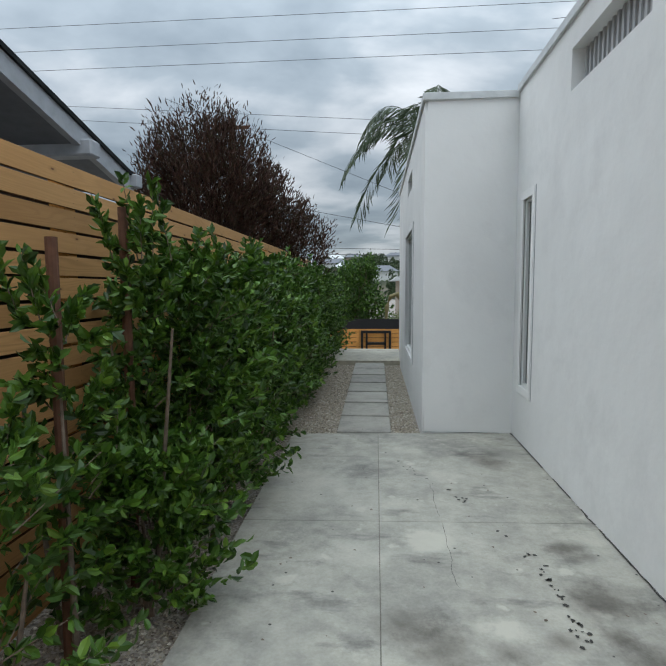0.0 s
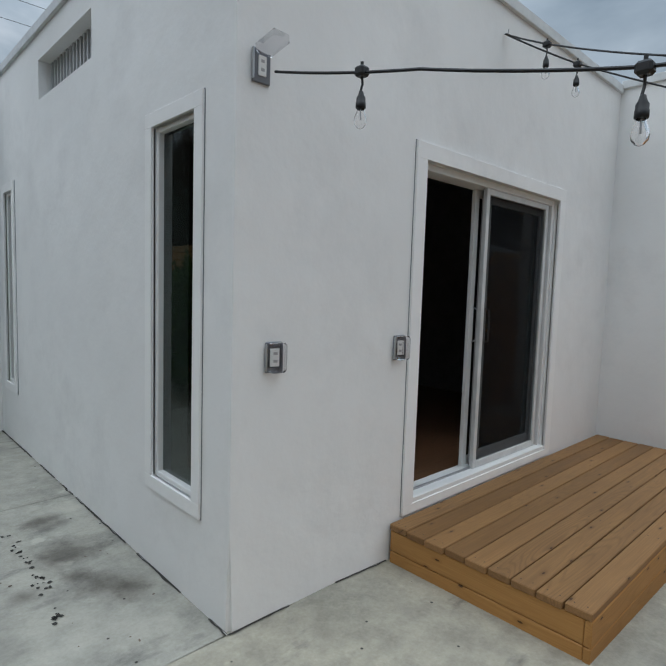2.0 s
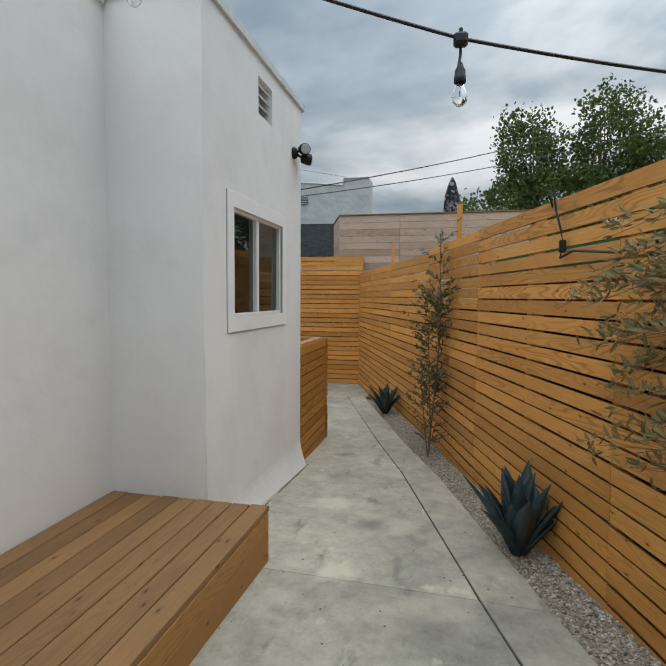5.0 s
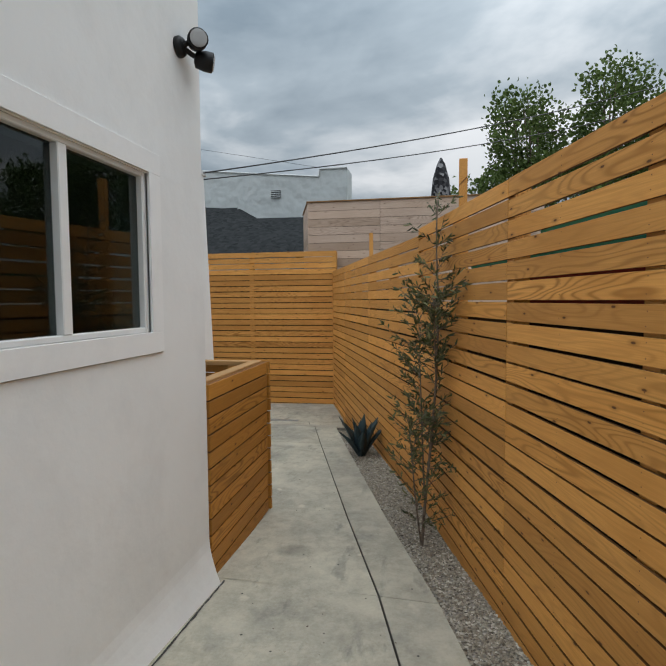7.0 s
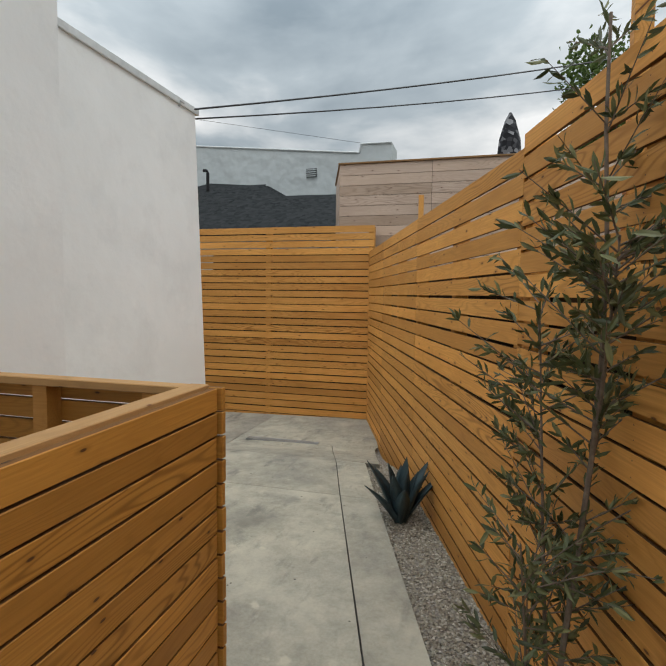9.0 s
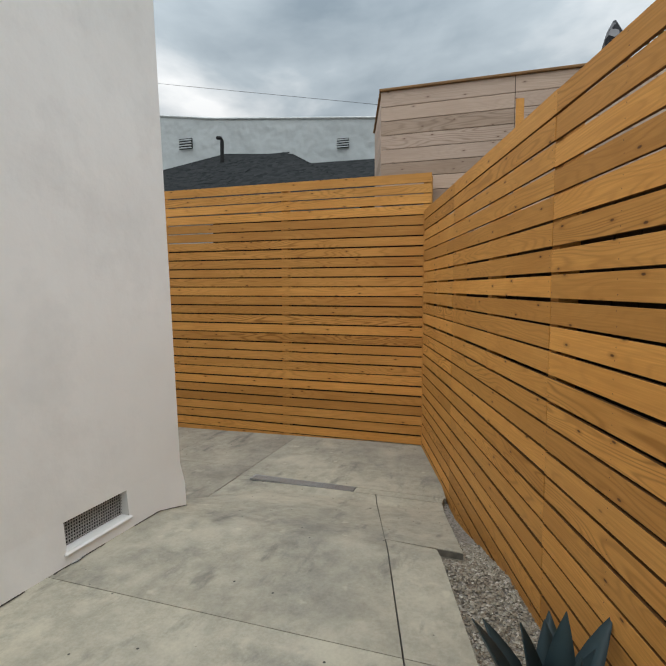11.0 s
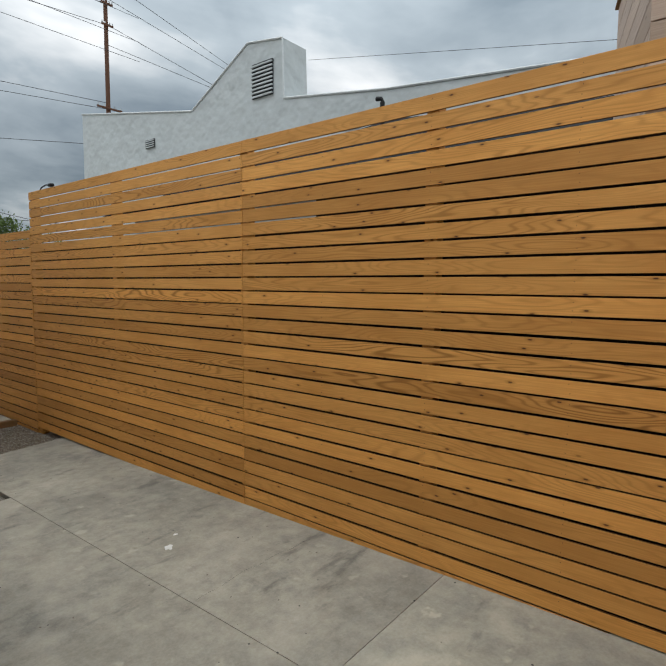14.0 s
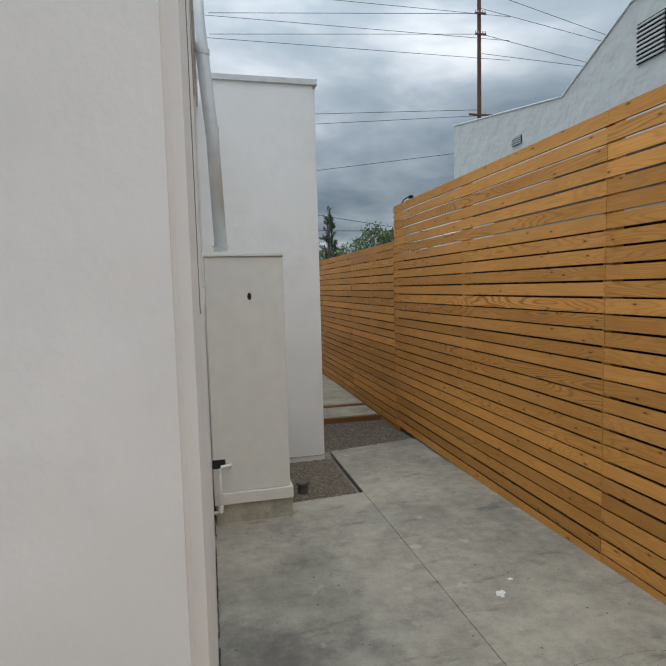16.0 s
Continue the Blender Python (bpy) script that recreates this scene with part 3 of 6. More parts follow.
def window(name, label, wall_pose, u0, u1, z0, z1, w=0.075, deep=0.016, mullions=(), slim=0.026, inset=0.012, screen=None):
    win = thing(name, label, "window", wall_pose, kind="structure")
    idp = Matrix.Identity(4)
    trim_frame("trim", u0, u1, z0, z1, w, deep, idp, M_FOAM, win, label="white raised stucco trim")
    for a in ((u0, inset, z0, u0 + slim, inset + 0.06, z1), (u1 - slim, inset, z0, u1, inset + 0.06, z1), (u0 + slim, inset, z0, u1 - slim, inset + 0.06, z0 + slim), (u0 + slim, inset, z1 - slim, u1 - slim, inset + 0.06, z1)):
        part("window_frame", nbox(*a, bev=0.004), M_VINYL, win, "white vinyl frame")
    for mu in mullions:
        part("mullion", nbox(mu - 0.026, inset - 0.004, z0 + slim, mu + 0.026, inset + 0.062, z1 - slim, bev=0.004), M_VINYL, win, "white vinyl mullion")
    edges = [u0 + slim, *mullions, u1 - slim]
    for a, b in zip(edges, edges[1:]):
        pane = part("pane", nbox(a, inset + 0.03, z0 + slim, b, inset + 0.036, z1 - slim), M_PANE, win, "reflective window glass")
        pane.visible_shadow = False
    if screen:
        part("insect_screen", nbox(screen[0], inset + 0.008, z0 + slim, screen[1], inset + 0.012, z1 - slim), M_ROOMDARK, win, "dark insect screen")
    return win


west_wall = pose(W_X, 0, 0, 0, 0, -90)     # local x runs to -y, -y points west
window("window_1", "tall narrow white framed window in the west wall", west_wall, -5.20, -4.92, 0.73, 2.47)
window("window_2", "tall narrow window with white frame and dark glass", west_wall, -2.10, -1.67, 0.69, 2.47, w=0.07)
window("window_3", "white sliding window with dark glass above the path", pose(0, B2_Y, 0), 5.94, 7.06, 1.54, 2.325, w=0.105, deep=0.014, mullions=(6.47,))
window("window_4", "large white window in the wing wall", pose(B1_X, 0, 0, 0, 0, -90), -8.55, -7.05, 0.73, 2.42, w=0.08)
window("window_5", "white hung window in the east wall", pose(SE_X, 0, 0, 0, 0, 90), 3.86, 5.45, 1.55, 2.80, w=0.1, mullions=(4.42,), inset=0.03, screen=(3.89, 4.39), deep=0.012)

clere = thing("window_6", "long clerestory window with ribbed obscured panel", "window", west_wall, kind="structure")
part("pane", nbox(-4.08, 0.10, 3.05, -2.96, 0.106, 3.34), M_GREYBOX, clere, "ribbed grey panel")
for k in range(16):
    part("rib", nbox(-4.06 + k * 0.07, 0.085, 3.05, -4.035 + k * 0.07, 0.10, 3.34), M_GREYBOX, clere)
clere2 = thing("window_7", "small clerestory window in the wing wall", "window", pose(B1_X, 0, 0, 0, 0, -90), kind="structure")
part("pane", nbox(-8.3, 0.1, 3.0, -7.35, 0.106, 3.24), M_PANE, clere2)

vent = thing("wall_vent", "white louvred attic vent high in the stucco wall", "vent", pose(0, B2_Y, 0))
part("backing", nbox(6.47, 0.12, 3.14, 6.80, 0.14, 3.44), M_ROOMDARK, vent, "dark screen")
for k in range(4):
    bm = bmesh.new()
    box(bm, 6.47, -0.035, -0.006, 6.80, 0.035, 0.006, m=pose(0, 0.05, 3.18 + k * 0.078, 35))
    part("slat", bm, M_VINYL, vent)

fvent = thing("foundation_vent", "low mesh crawlspace vent in the stucco base", "vent", pose(0, SE_Y, 0))
part("mesh_screen", nbox(11.47, -0.085, -0.13, 12.03, -0.075, 0.08), M_ROOMDARK, fvent, "dark crawlspace backing")
for k in range(26):
    part("wire", nbox(11.50 + k * 0.02, -0.091, -0.11, 11.505 + k * 0.02, -0.086, 0.06), M_GREYBOX, fvent, "grey wire mesh")
for k in range(8):
    part("wire", nbox(11.49, -0.095, -0.10 + k * 0.02, 12.01, -0.092, -0.095 + k * 0.02), M_GREYBOX, fvent, "grey wire mesh")
part("sill", nbox(11.47, -0.170, -0.135, 12.03, -0.09, -0.112, bev=0.008), M_STUCCO, fvent)

# sliding patio door: left half open, screen and glass stacked on the other half
door = thing("door_1", "white sliding glass patio door standing half open", "door", pose(0, S_Y, 0), kind="structure")
D0, D1, DZ0, DZ1 = 2.64, 4.35, 0.45, 2.432
trim_frame("trim", D0, D1, DZ0, DZ1, 0.092, 0.018, Matrix.Identity(4), M_FOAM, door, sill=False, label="white raised stucco trim")
for a in ((D0, 0.03, DZ0, D0 + 0.035, 0.16, DZ1), (D1 - 0.035, 0.03, DZ0, D1, 0.16, DZ1), (D0 + 0.035, 0.03, DZ1 - 0.04, D1 - 0.035, 0.16, DZ1)):
    part("door_frame", nbox(*a, bev=0.004), M_VINYL, door, "white vinyl jamb")
part("threshold", nbox(D0, -0.01, DZ0 - 0.005, D1, 0.16, DZ0 + 0.03, bev=0.004), M_VINYL, door, "white sill track")
part("track", nbox(D0 + 0.04, 0.06, DZ0 + 0.031, D1 - 0.04, 0.068, DZ0 + 0.045), M_STEEL, door)


def sash(x0, x1, yy, stile, material, pane_material, name, label):
    ob = part(name, nbox(x0, yy, DZ0 + 0.032, x0 + stile, yy + 0.03, DZ1 - 0.04, bev=0.003), material, door, label)
    for n_, a in (("stile", (x1 - stile, yy, DZ0 + 0.032, x1, yy + 0.03, DZ1 - 0.04)), ("top_rail", (x0 + stile, yy, DZ1 - 0.04 - stile, x1 - stile, yy + 0.03, DZ1 - 0.04)),
                  ("bottom_rail", (x0 + stile, yy, DZ0 + 0.032, x1 - stile, yy + 0.03, DZ0 + 0.032 + stile * 1.2))):
        part(n_, nbox(*a, bev=0.003), material, ob)
    pane = part("pane", nbox(x0 + stile, yy + 0.012, DZ0 + 0.05, x1 - stile, yy + 0.017, DZ1 - 0.06), pane_material, ob, "glass")
    pane.visible_shadow = False
    return ob


M_MESH, _n, _l, _b = mat("insect_mesh", (0.012, 0.012, 0.013), 0.9, spec=0.05)
_t = _n.new("ShaderNodeBsdfTransparent")
_m = _n.new("ShaderNodeMixShader")
_m.inputs[0].default_value = 0.35
_l.new(_t.outputs[0], _m.inputs[1])
_l.new(_b.outputs[0], _m.inputs[2])
_l.new(_m.outputs[0], _n["Material Output"].inputs[0])
M_SASHGREY = plain("grey_screen_frame", (0.30, 0.30, 0.30), 0.4)
M_SASHPALE = plain("pale_grey_aluminium", (0.62, 0.63, 0.62), 0.4)
sash(3.373, 4.275, 0.04, 0.04, M_SASHPALE, M_MESH, "screen_panel", "pale framed insect screen panel")
sash(3.43, 4.312, 0.085, 0.085, M_SASHGREY, M_PANE, "sliding_panel", "grey framed sliding glass panel")
sash(3.37, 4.27, 0.125, 0.05, M_VINYL, M_PANE, "inner_panel", "white inner panel")
for xx, yy in ((3.395, 0.115), (3.393, 0.025)):
    bm = bmesh.new()
    tube(bm, [(xx, yy, 1.36), (xx, yy - 0.035, 1.38), (xx, yy - 0.035, 1.58), (xx, yy, 1.60)], 0.006, 8)
    part("door_handle", bm, M_STEEL if yy > 0.1 else M_BLACK, door, "pull handle")

# ---- wooden step deck ----
deck = thing("wooden_deck", "low stained redwood step deck below the patio door", "deck", pose(0, 0, 0))
DX0, DX1, DY0, DY1, DKZ = 2.44, 5.44, 0.235, 1.345, 0.385
NB = 9
pitch = (DY1 - DY0) / NB
dk_board = mesh_of(nbox(-(DX1 - DX0) / 2 - 0.01, -pitch / 2 + 0.0035, -0.036, (DX1 - DX0) / 2 + 0.01, pitch / 2 - 0.0035, 0, bev=0.004), "deck_board", M_DECK)
for k in range(NB):
    part("board", dk_board, None, deck, at=pose((DX0 + DX1) / 2 + random.uniform(-0.009, 0.009), DY0 + (k + 0.5) * pitch, DKZ + random.uniform(-0.0015, 0.0015)))
nails = bmesh.new()
for k in range(NB):
    for u in (DX0 + 0.03, (DX0 * 2 + DX1) / 3, (DX0 + DX1 * 2) / 3, DX1 - 0.04):
        for dv in (0.28, 0.72):
            bmesh.ops.create_circle(nails, cap_ends=True, segments=6, radius=0.004, matrix=pose(u + random.uniform(-0.006, 0.006), DY0 + (k + dv) * pitch + random.uniform(-0.004, 0.004), DKZ + 0.0022))
part("nail_heads", nails, M_NAIL, deck)["kind"] = "stuff"
for k in range(2):
    z1 = DKZ - 0.038 - k * 0.12
    z0 = z1 - 0.116 if k == 0 else -0.02
    part("fascia", nbox(DX0, DY0 + 0.002, z0, DX1, DY0 + 0.034, z1, bev=0.004), M_DECK_SIDE, deck)
    part("fascia", nbox(-(DY1 - 0.005 - DY0 - 0.036) / 2, -0.0165, z0, (DY1 - 0.005 - DY0 - 0.036) / 2, 0.0165, z1, bev=0.004), M_DECK_SIDE, deck, at=pose((DX0 + 0.003 + DX0 + 0.036) / 2, (DY0 + 0.036 + DY1 - 0.005) / 2, 0, 0, 0, 90))
    part("fascia", nbox(-(0.66 - DY0 - 0.036) / 2, -0.0165, z0, (0.66 - DY0 - 0.036) / 2, 0.0165, z1, bev=0.004), M_DECK_SIDE, deck, at=pose((DX1 - 0.036 + DX1 - 0.003) / 2, (DY0 + 0.036 + 0.66) / 2, 0, 0, 0, 90))


# ---- fences ----
def fence(name, label, p0, p1, top, foot, rows, seams, material, face=1, posts=True, drop=0.0, pale=None):
    """Horizontal board fence from p0 to p1. seams: distances at which boards butt. face: which side the boards show."""
    p0, p1 = Vector((*p0, 0)), Vector((*p1, 0))
    d_ = p1 - p0
    ln = d_.length
    ang = math.degrees(math.atan2(d_.y, d_.x))
    fe = thing(name, label, "fence", pose(p0.x, p0.y, 0, 0, 0, ang), kind="structure")
    us = [0.0, *seams, ln]
    pitch_ = (top - foot) / rows
    bh = pitch_ - 0.0125
    for a, b in zip(us, us[1:]):
        meshes = [shaded_edges(mesh_of(nbox(-(b - a) / 2 + 0.0015, -0.009, -bh / 2, (b - a) / 2 - 0.0015, 0.008, bh / 2 + e_, bev=0.0012), "board", material)) for e_ in (0.0, -0.002, -0.005)]
        for r in range(rows):
            z = foot + (r + 0.5) * pitch_
            part("board", random.choice(meshes), None, fe, at=pose((a + b) / 2, random.uniform(-0.002, 0.002), z + random.uniform(-0.0015, 0.0015), random.uniform(-0.3, 0.3), random.uniform(-0.03, 0.03), 0))
    nails = bmesh.new()
    for u in sorted({*[u_ + e_ for u_ in us for e_ in (-0.02, 0.02)], *[(a + b) / 2 for a, b in zip(us, us[1:])], *[a + (b - a) * f_ for a, b in zip(us, us[1:]) for f_ in (0.25, 0.75)]}):
        if not 0.01 < u < ln - 0.01:
            continue
        for r in range(rows):
            for dz in (0.28, 0.72):
                bmesh.ops.create_circle(nails, cap_ends=True, segments=6, radius=0.0026, matrix=pose(u + random.uniform(-0.006, 0.006), -face * 0.0122, foot + (r + dz) * pitch_ + random.uniform(-0.006, 0.006), 90))
    part("nail_heads", nails, M_NAIL, fe)["kind"] = "stuff"
    if posts:
        for u in sorted({*us, *[(a + b) / 2 for a, b in zip(us, us[1:])]}):
            u = min(max(u, 0.05), ln - 0.05)
            part("post", nbox(u - 0.045, 0.0105 if face > 0 else -0.1, foot - 0.3, u + 0.045, 0.1 if face > 0 else -0.0115, top - 0.03), M_CEDAR, fe)
    return fe


FA, FB, FC, FD = (15.40, 1.37), (9.6, -0.56), (4.0, -2.13), (-3.2, -4.15)
lab = "tall oiled cedar fence of narrow horizontal boards"
fence("fence_south", lab, FA, FB, 2.285, -0.547, 24, [1.6, 3.72], M_CEDAR, face=1)
fence("fence_south", lab, FB, FC, 2.345, -0.196, 23, [2.0, 4.3], M_CEDAR, face=1)
fence("fence_south", lab, FC, FD, 2.40, -0.07, 21, [2.4, 5.0], M_CEDAR, face=1)
fence("fence_east", lab, (15.42, 9.34), (15.42, 1.30), 2.705, -0.593, 28, [4.36], M_CEDAR, face=1)
fence("fence_east", lab, (15.42, 17.0), (15.42, 9.343), 2.20, -0.75, 24, [2.5, 5.2], M_CEDAR, face=1)
fence("fence_west", "tall pale cedar fence of horizontal boards behind a hedge", (-1.6, -4.0), (-1.6, 13.2), 2.32, -0.04, 20, [2.9, 5.5, 8.1, 10.7, 13.3], M_CEDAR_RAW, face=1)
fence("fence_north", "low cedar board fence beside the iron gate", (-0.52, 17.1), (-3.5, 17.1), 0.33, -0.95, 9, [], M_CEDAR, face=-1)
fence("fence_north", "low cedar board fence beside the iron gate", (4.0, 17.1), (-0.515, 17.1), 0.33, -0.95, 9, [], M_CEDAR, face=-1)



def backing(name, p0, p1, top, foot, off, tall=None):
    """Near-black planks added close behind the boards to keep the gaps dark."""
    p0, p1 = Vector((*p0, 0)), Vector((*p1, 0))
    d_ = p1 - p0
    ang = math.degrees(math.atan2(d_.y, d_.x))
    fe = thing(name, "near-black planks added behind the fence to darken its gaps", "fence", pose(p0.x, p0.y, 0, 0, 0, ang), kind="structure")
    n_ = int(d_.length / 0.19)
    w_ = d_.length / n_
    me = [mesh_of(nbox(0.001, off, foot, w_ - 0.001, off + 0.02, top - h_), "plank", M_GAP_DARK) for h_ in (0, 0.02, 0.05)]
    high = [mesh_of(nbox(0.001, off, foot, w_ - 0.001, off + 0.02, tall[1] - h_), "plank", M_GAP_DARK) for h_ in (0, 0.0, 0.02, 0.03, 0.05, 0.24)] if tall else []
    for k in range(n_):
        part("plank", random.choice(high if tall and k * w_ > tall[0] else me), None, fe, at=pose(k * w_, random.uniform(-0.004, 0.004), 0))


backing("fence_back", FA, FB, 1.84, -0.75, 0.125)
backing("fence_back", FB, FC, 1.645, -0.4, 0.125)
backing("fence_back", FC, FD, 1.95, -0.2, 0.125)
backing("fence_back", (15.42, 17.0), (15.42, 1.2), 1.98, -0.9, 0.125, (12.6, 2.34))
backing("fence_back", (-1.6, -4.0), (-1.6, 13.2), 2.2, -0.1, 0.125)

for q, zt, wd in (((9.206, -0.925), 2.84, 0.066), ((13.6, 0.367), 2.81, 0.06), ((5.15, -2.02), 2.52, 0.09)):
    part("post_top", nbox(q[0] - wd / 2, q[1] - wd / 2, 0, q[0] + wd / 2, q[1] + wd / 2, zt, bev=0.003), M_CEDAR,
         thing("fence_post", "bare cedar post rising above the fence", "post"))

# ---- slatted equipment enclosure ----
enc = thing("utility_enclosure", "waist-high cedar slat screen round the equipment", "enclosure")


def enclosure_side(a, b, rail):
    d_ = Vector((*b, 0)) - Vector((*a, 0))
    ln, ang = d_.length, math.degrees(math.atan2(d_.y, d_.x))
    at = pose(a[0], a[1], 0, 0, 0, ang)
    me = shaded_edges(mesh_of(nbox(0, 0, 0, ln, 0.034, 0.0985, bev=0.003), "slat", M_CEDAR_DEEP))
    for r in range(12):
        part("slat", me, None, enc, at=at @ pose(random.uniform(-0.004, 0.004), random.uniform(-0.0015, 0.0015), -0.128 + r * 0.1088))
    part("top_rail", nbox(rail, 0.048, 1.142, ln + 0.02, 0.135, 1.180, bev=0.004), M_CEDAR_RAW, enc, "paler top rail", at=at)
    for u in (0.30, ln / 2 + 0.15, ln - 0.08):
        part("post", nbox(u - 0.04, 0.036, -0.2, u + 0.04, 0.125, 1.140), M_CEDAR, enc, at=at)


enclosure_side((7.735, 0.685), (8.985, 0.715), 0.0)
enclosure_side((9.037, 0.70), (9.037, 2.18), 0.14)
ac = thing("air_conditioner", "grey louvred outdoor air conditioner unit", "air conditioner", pose(8.35, 1.45, -0.12))
part("housing", nbox(-0.38, -0.32, 0, 0.38, 0.32, 0.78, bev=0.02), M_GREYBOX, ac)
for k in range(9):
    part("louvre", nbox(-0.34, -0.335, 0.08 + k * 0.075, 0.34, -0.325, 0.12 + k * 0.075), M_ROOMDARK, ac)

# ---- ground ----
gv, gf = [], []
xs = [-300, -60, -20, -8, *np.linspace(-5, 18, 70), 24, 60, 300]
ys = [-300, -60, -20, -8, *np.linspace(-5, 19, 70), 26, 60, 300]
for yy in ys:
    for xx in xs:
        gv.append((xx, yy, height(xx, yy) - 0.065))
for j in range(len(ys) - 1):
    for i in range(len(xs) - 1):
        k = j * len(xs) + i
        gf.append((k, k + 1, k + 1 + len(xs), k + len(xs)))
tagged(new("ground", raw_mesh("ground", gv, gf, M_DIRT, True)), "fine brown gravel and earth", "ground", kind="structure")

pave = thing("pavement", "worn grey concrete slabs with tooled joints and stains", "pavement", kind="structure")


def slab(c, nx=14, ny=14, gap=0.0025, thick=0.09, lift=0.0, bed=True):
    """A concrete slab over four plan corners, following the ground, with eased edges."""
    c = [Vector((*q, 0)) for q in c]
    mid = sum(c, Vector()) / 4
    outer = c
    lines = []
    for p, q in zip(c, c[1:] + c[:1]):
        nrm = Vector((p.y - q.y, q.x - p.x, 0)).normalized()
        lines.append((nrm.x, nrm.y, nrm.dot(p) + gap))
    inset = []
    for (a0, a1, a2), (b0, b1, b2) in zip(lines[-1:] + lines[:-1], lines):
        k = a0 * b1 - a1 * b0
        inset.append(Vector(((a2 * b1 - a1 * b2) / k, (a0 * b2 - a2 * b0) / k, 0)))
    c = inset
    verts, faces = [], []
    for j in range(ny + 1):
        for i in range(nx + 1):
            u, v = i / nx, j / ny
            q = c[0] * (1 - u) * (1 - v) + c[1] * u * (1 - v) + c[2] * u * v + c[3] * (1 - u) * v
            verts.append((q.x, q.y, height(q.x, q.y) + lift))
    for j in range(ny):
        for i in range(nx):
            k = j * (nx + 1) + i
            faces.append((k, k + 1, k + nx + 2, k + nx + 1))
    rim = [i for i in range(nx + 1)] + [(j + 1) * (nx + 1) - 1 for j in range(1, ny + 1)] + [ny * (nx + 1) + i for i in range(nx - 1, -1, -1)] + [j * (nx + 1) for j in range(ny - 1, 0, -1)]
    base = len(verts)
    for k in rim:
        x, y, z = verts[k]
        verts.append((x, y, z - thick))
    n_ = len(rim)
    for k in range(n_):
        faces.append((rim[(k + 1) % n_], rim[k], base + k, base + (k + 1) % n_))
    if not bed:
        return part("joint_bed", raw_mesh("joint_bed", verts, faces, M_JOINT), None, pave, "dirty tooled joint")
    if not lift:
        slab([tuple(q.xy) for q in outer], nx, ny, 0.0, 0.04, -0.006, False)
    # picks the slab's brightness by area: darker west and east, brighter mid-yard
    me = raw_mesh("slab", verts, faces, M_CONC_WEST if -1 < mid.y < 9 and mid.x < 1.5 else M_CONC_EAST if mid.x > 12.4 and mid.y > 3 else M_CONC_MID if mid.x > 4 else M_CONC)
    return part("slab", me, None, pave)


JX = 0.04
slab([(-0.83, -3.6), (JX, -3.4), (JX, 3.34), (-0.83, 3.30)])
slab([(-0.83, 3.30), (JX, 3.34), (JX, 5.40), (-0.83, 5.33)])
slab([(JX, 1.36), (1.42, 1.36), (1.42, 3.40), (JX, 3.34)])
slab([(JX, 3.34), (1.42, 3.40), (1.42, 5.50), (JX, 5.40)])
slab([(JX, -2.56), (5.27, -1.03), (5.40, 1.40), (JX, 1.36)], 30, 20)
slab([(JX, -2.95), (5.24, -1.40), (5.27, -1.04), (JX, -2.57)], 30, 4)
slab([(5.27, -1.03), (7.72, -0.38), (7.78, 1.0), (5.40, 1.40)])
slab([(5.24, -1.40), (7.70, -0.74), (7.72, -0.39), (5.27, -1.04)], 16, 3)
slab([(7.72, -0.38), (11.35, 0.77), (11.35, 3.0), (7.78, 2.3)], 20, 14)
slab([(7.70, -0.74), (11.35, 0.44), (11.35, 0.765), (7.72, -0.39)], 20, 3)
slab([(11.35, 0.77), (13.788, 1.52), (13.788, 2.96), (11.35, 3.0)], 40, 14)
slab([(11.35, 0.44), (12.45, 0.78), (12.5, 1.12), (11.35, 0.765)], 8, 3)
slab([(12.46, 0.62), (13.788, 0.92), (13.788, 1.515), (12.5, 1.125)], 18, 6)
slab([(13.902, 0.90), (15.46, 1.30), (15.46, 2.97), (13.902, 2.97)], 14, 14)
slab([(13.79, 0.92), (13.90, 0.92), (13.90, 1.735), (13.79, 1.735)], 2, 6)
slab([(13.79, 2.805), (13.90, 2.805), (13.90, 2.965), (13.79, 2.965)], 2, 2)
slab([(12.60, 2.97), (14.15, 2.97), (14.15, 6.88), (12.60, 6.76)], 16, 24)
slab([(14.15, 2.97), (15.46, 2.97), (15.46, 8.62), (14.15, 8.40)], 12, 24)
slab([(-1.6, 10.5), (0.55, 10.55), (0.55, 12.6), (-1.6, 12.6)], 8, 8, lift=0.03)

path = thing("pavement_steps", "row of square grey concrete stepping stones in gravel", "path", kind="structure")
for k in range(7):
    y0 = 5.42 + k * 0.726
    bm = nbox(-0.385, y0, 0.10, 0.175, y0 + 0.655, 0.187 + random.uniform(-0.004, 0.004), bev=0.006)
    part("stepping_stone", bm, M_PAVER, path)

drain = thing("channel_drain", "narrow slotted metal channel drain set in concrete", "drain", pose(13.845, 1.74, -0.478))
part("channel", nbox(-0.056, 0, -0.08, 0.056, 1.06, -0.03), M_ROOMDARK, drain, "dark channel")
for k in range(66):
    part("bar", nbox(-0.05, 0.003 + k * 0.016, -0.008, 0.05, 0.011 + k * 0.016, 0.004), M_GREYBOX, drain)
for xx in (-0.052, -0.018, 0.018, 0.052):
    part("rail", nbox(xx - 0.005, 0, -0.014, xx + 0.005, 1.06, 0.002), M_STEEL, drain)


# ---- plants ----
def unit(v):
    return v / np.maximum(np.linalg.norm(v, axis=-1, keepdims=True), 1e-6)


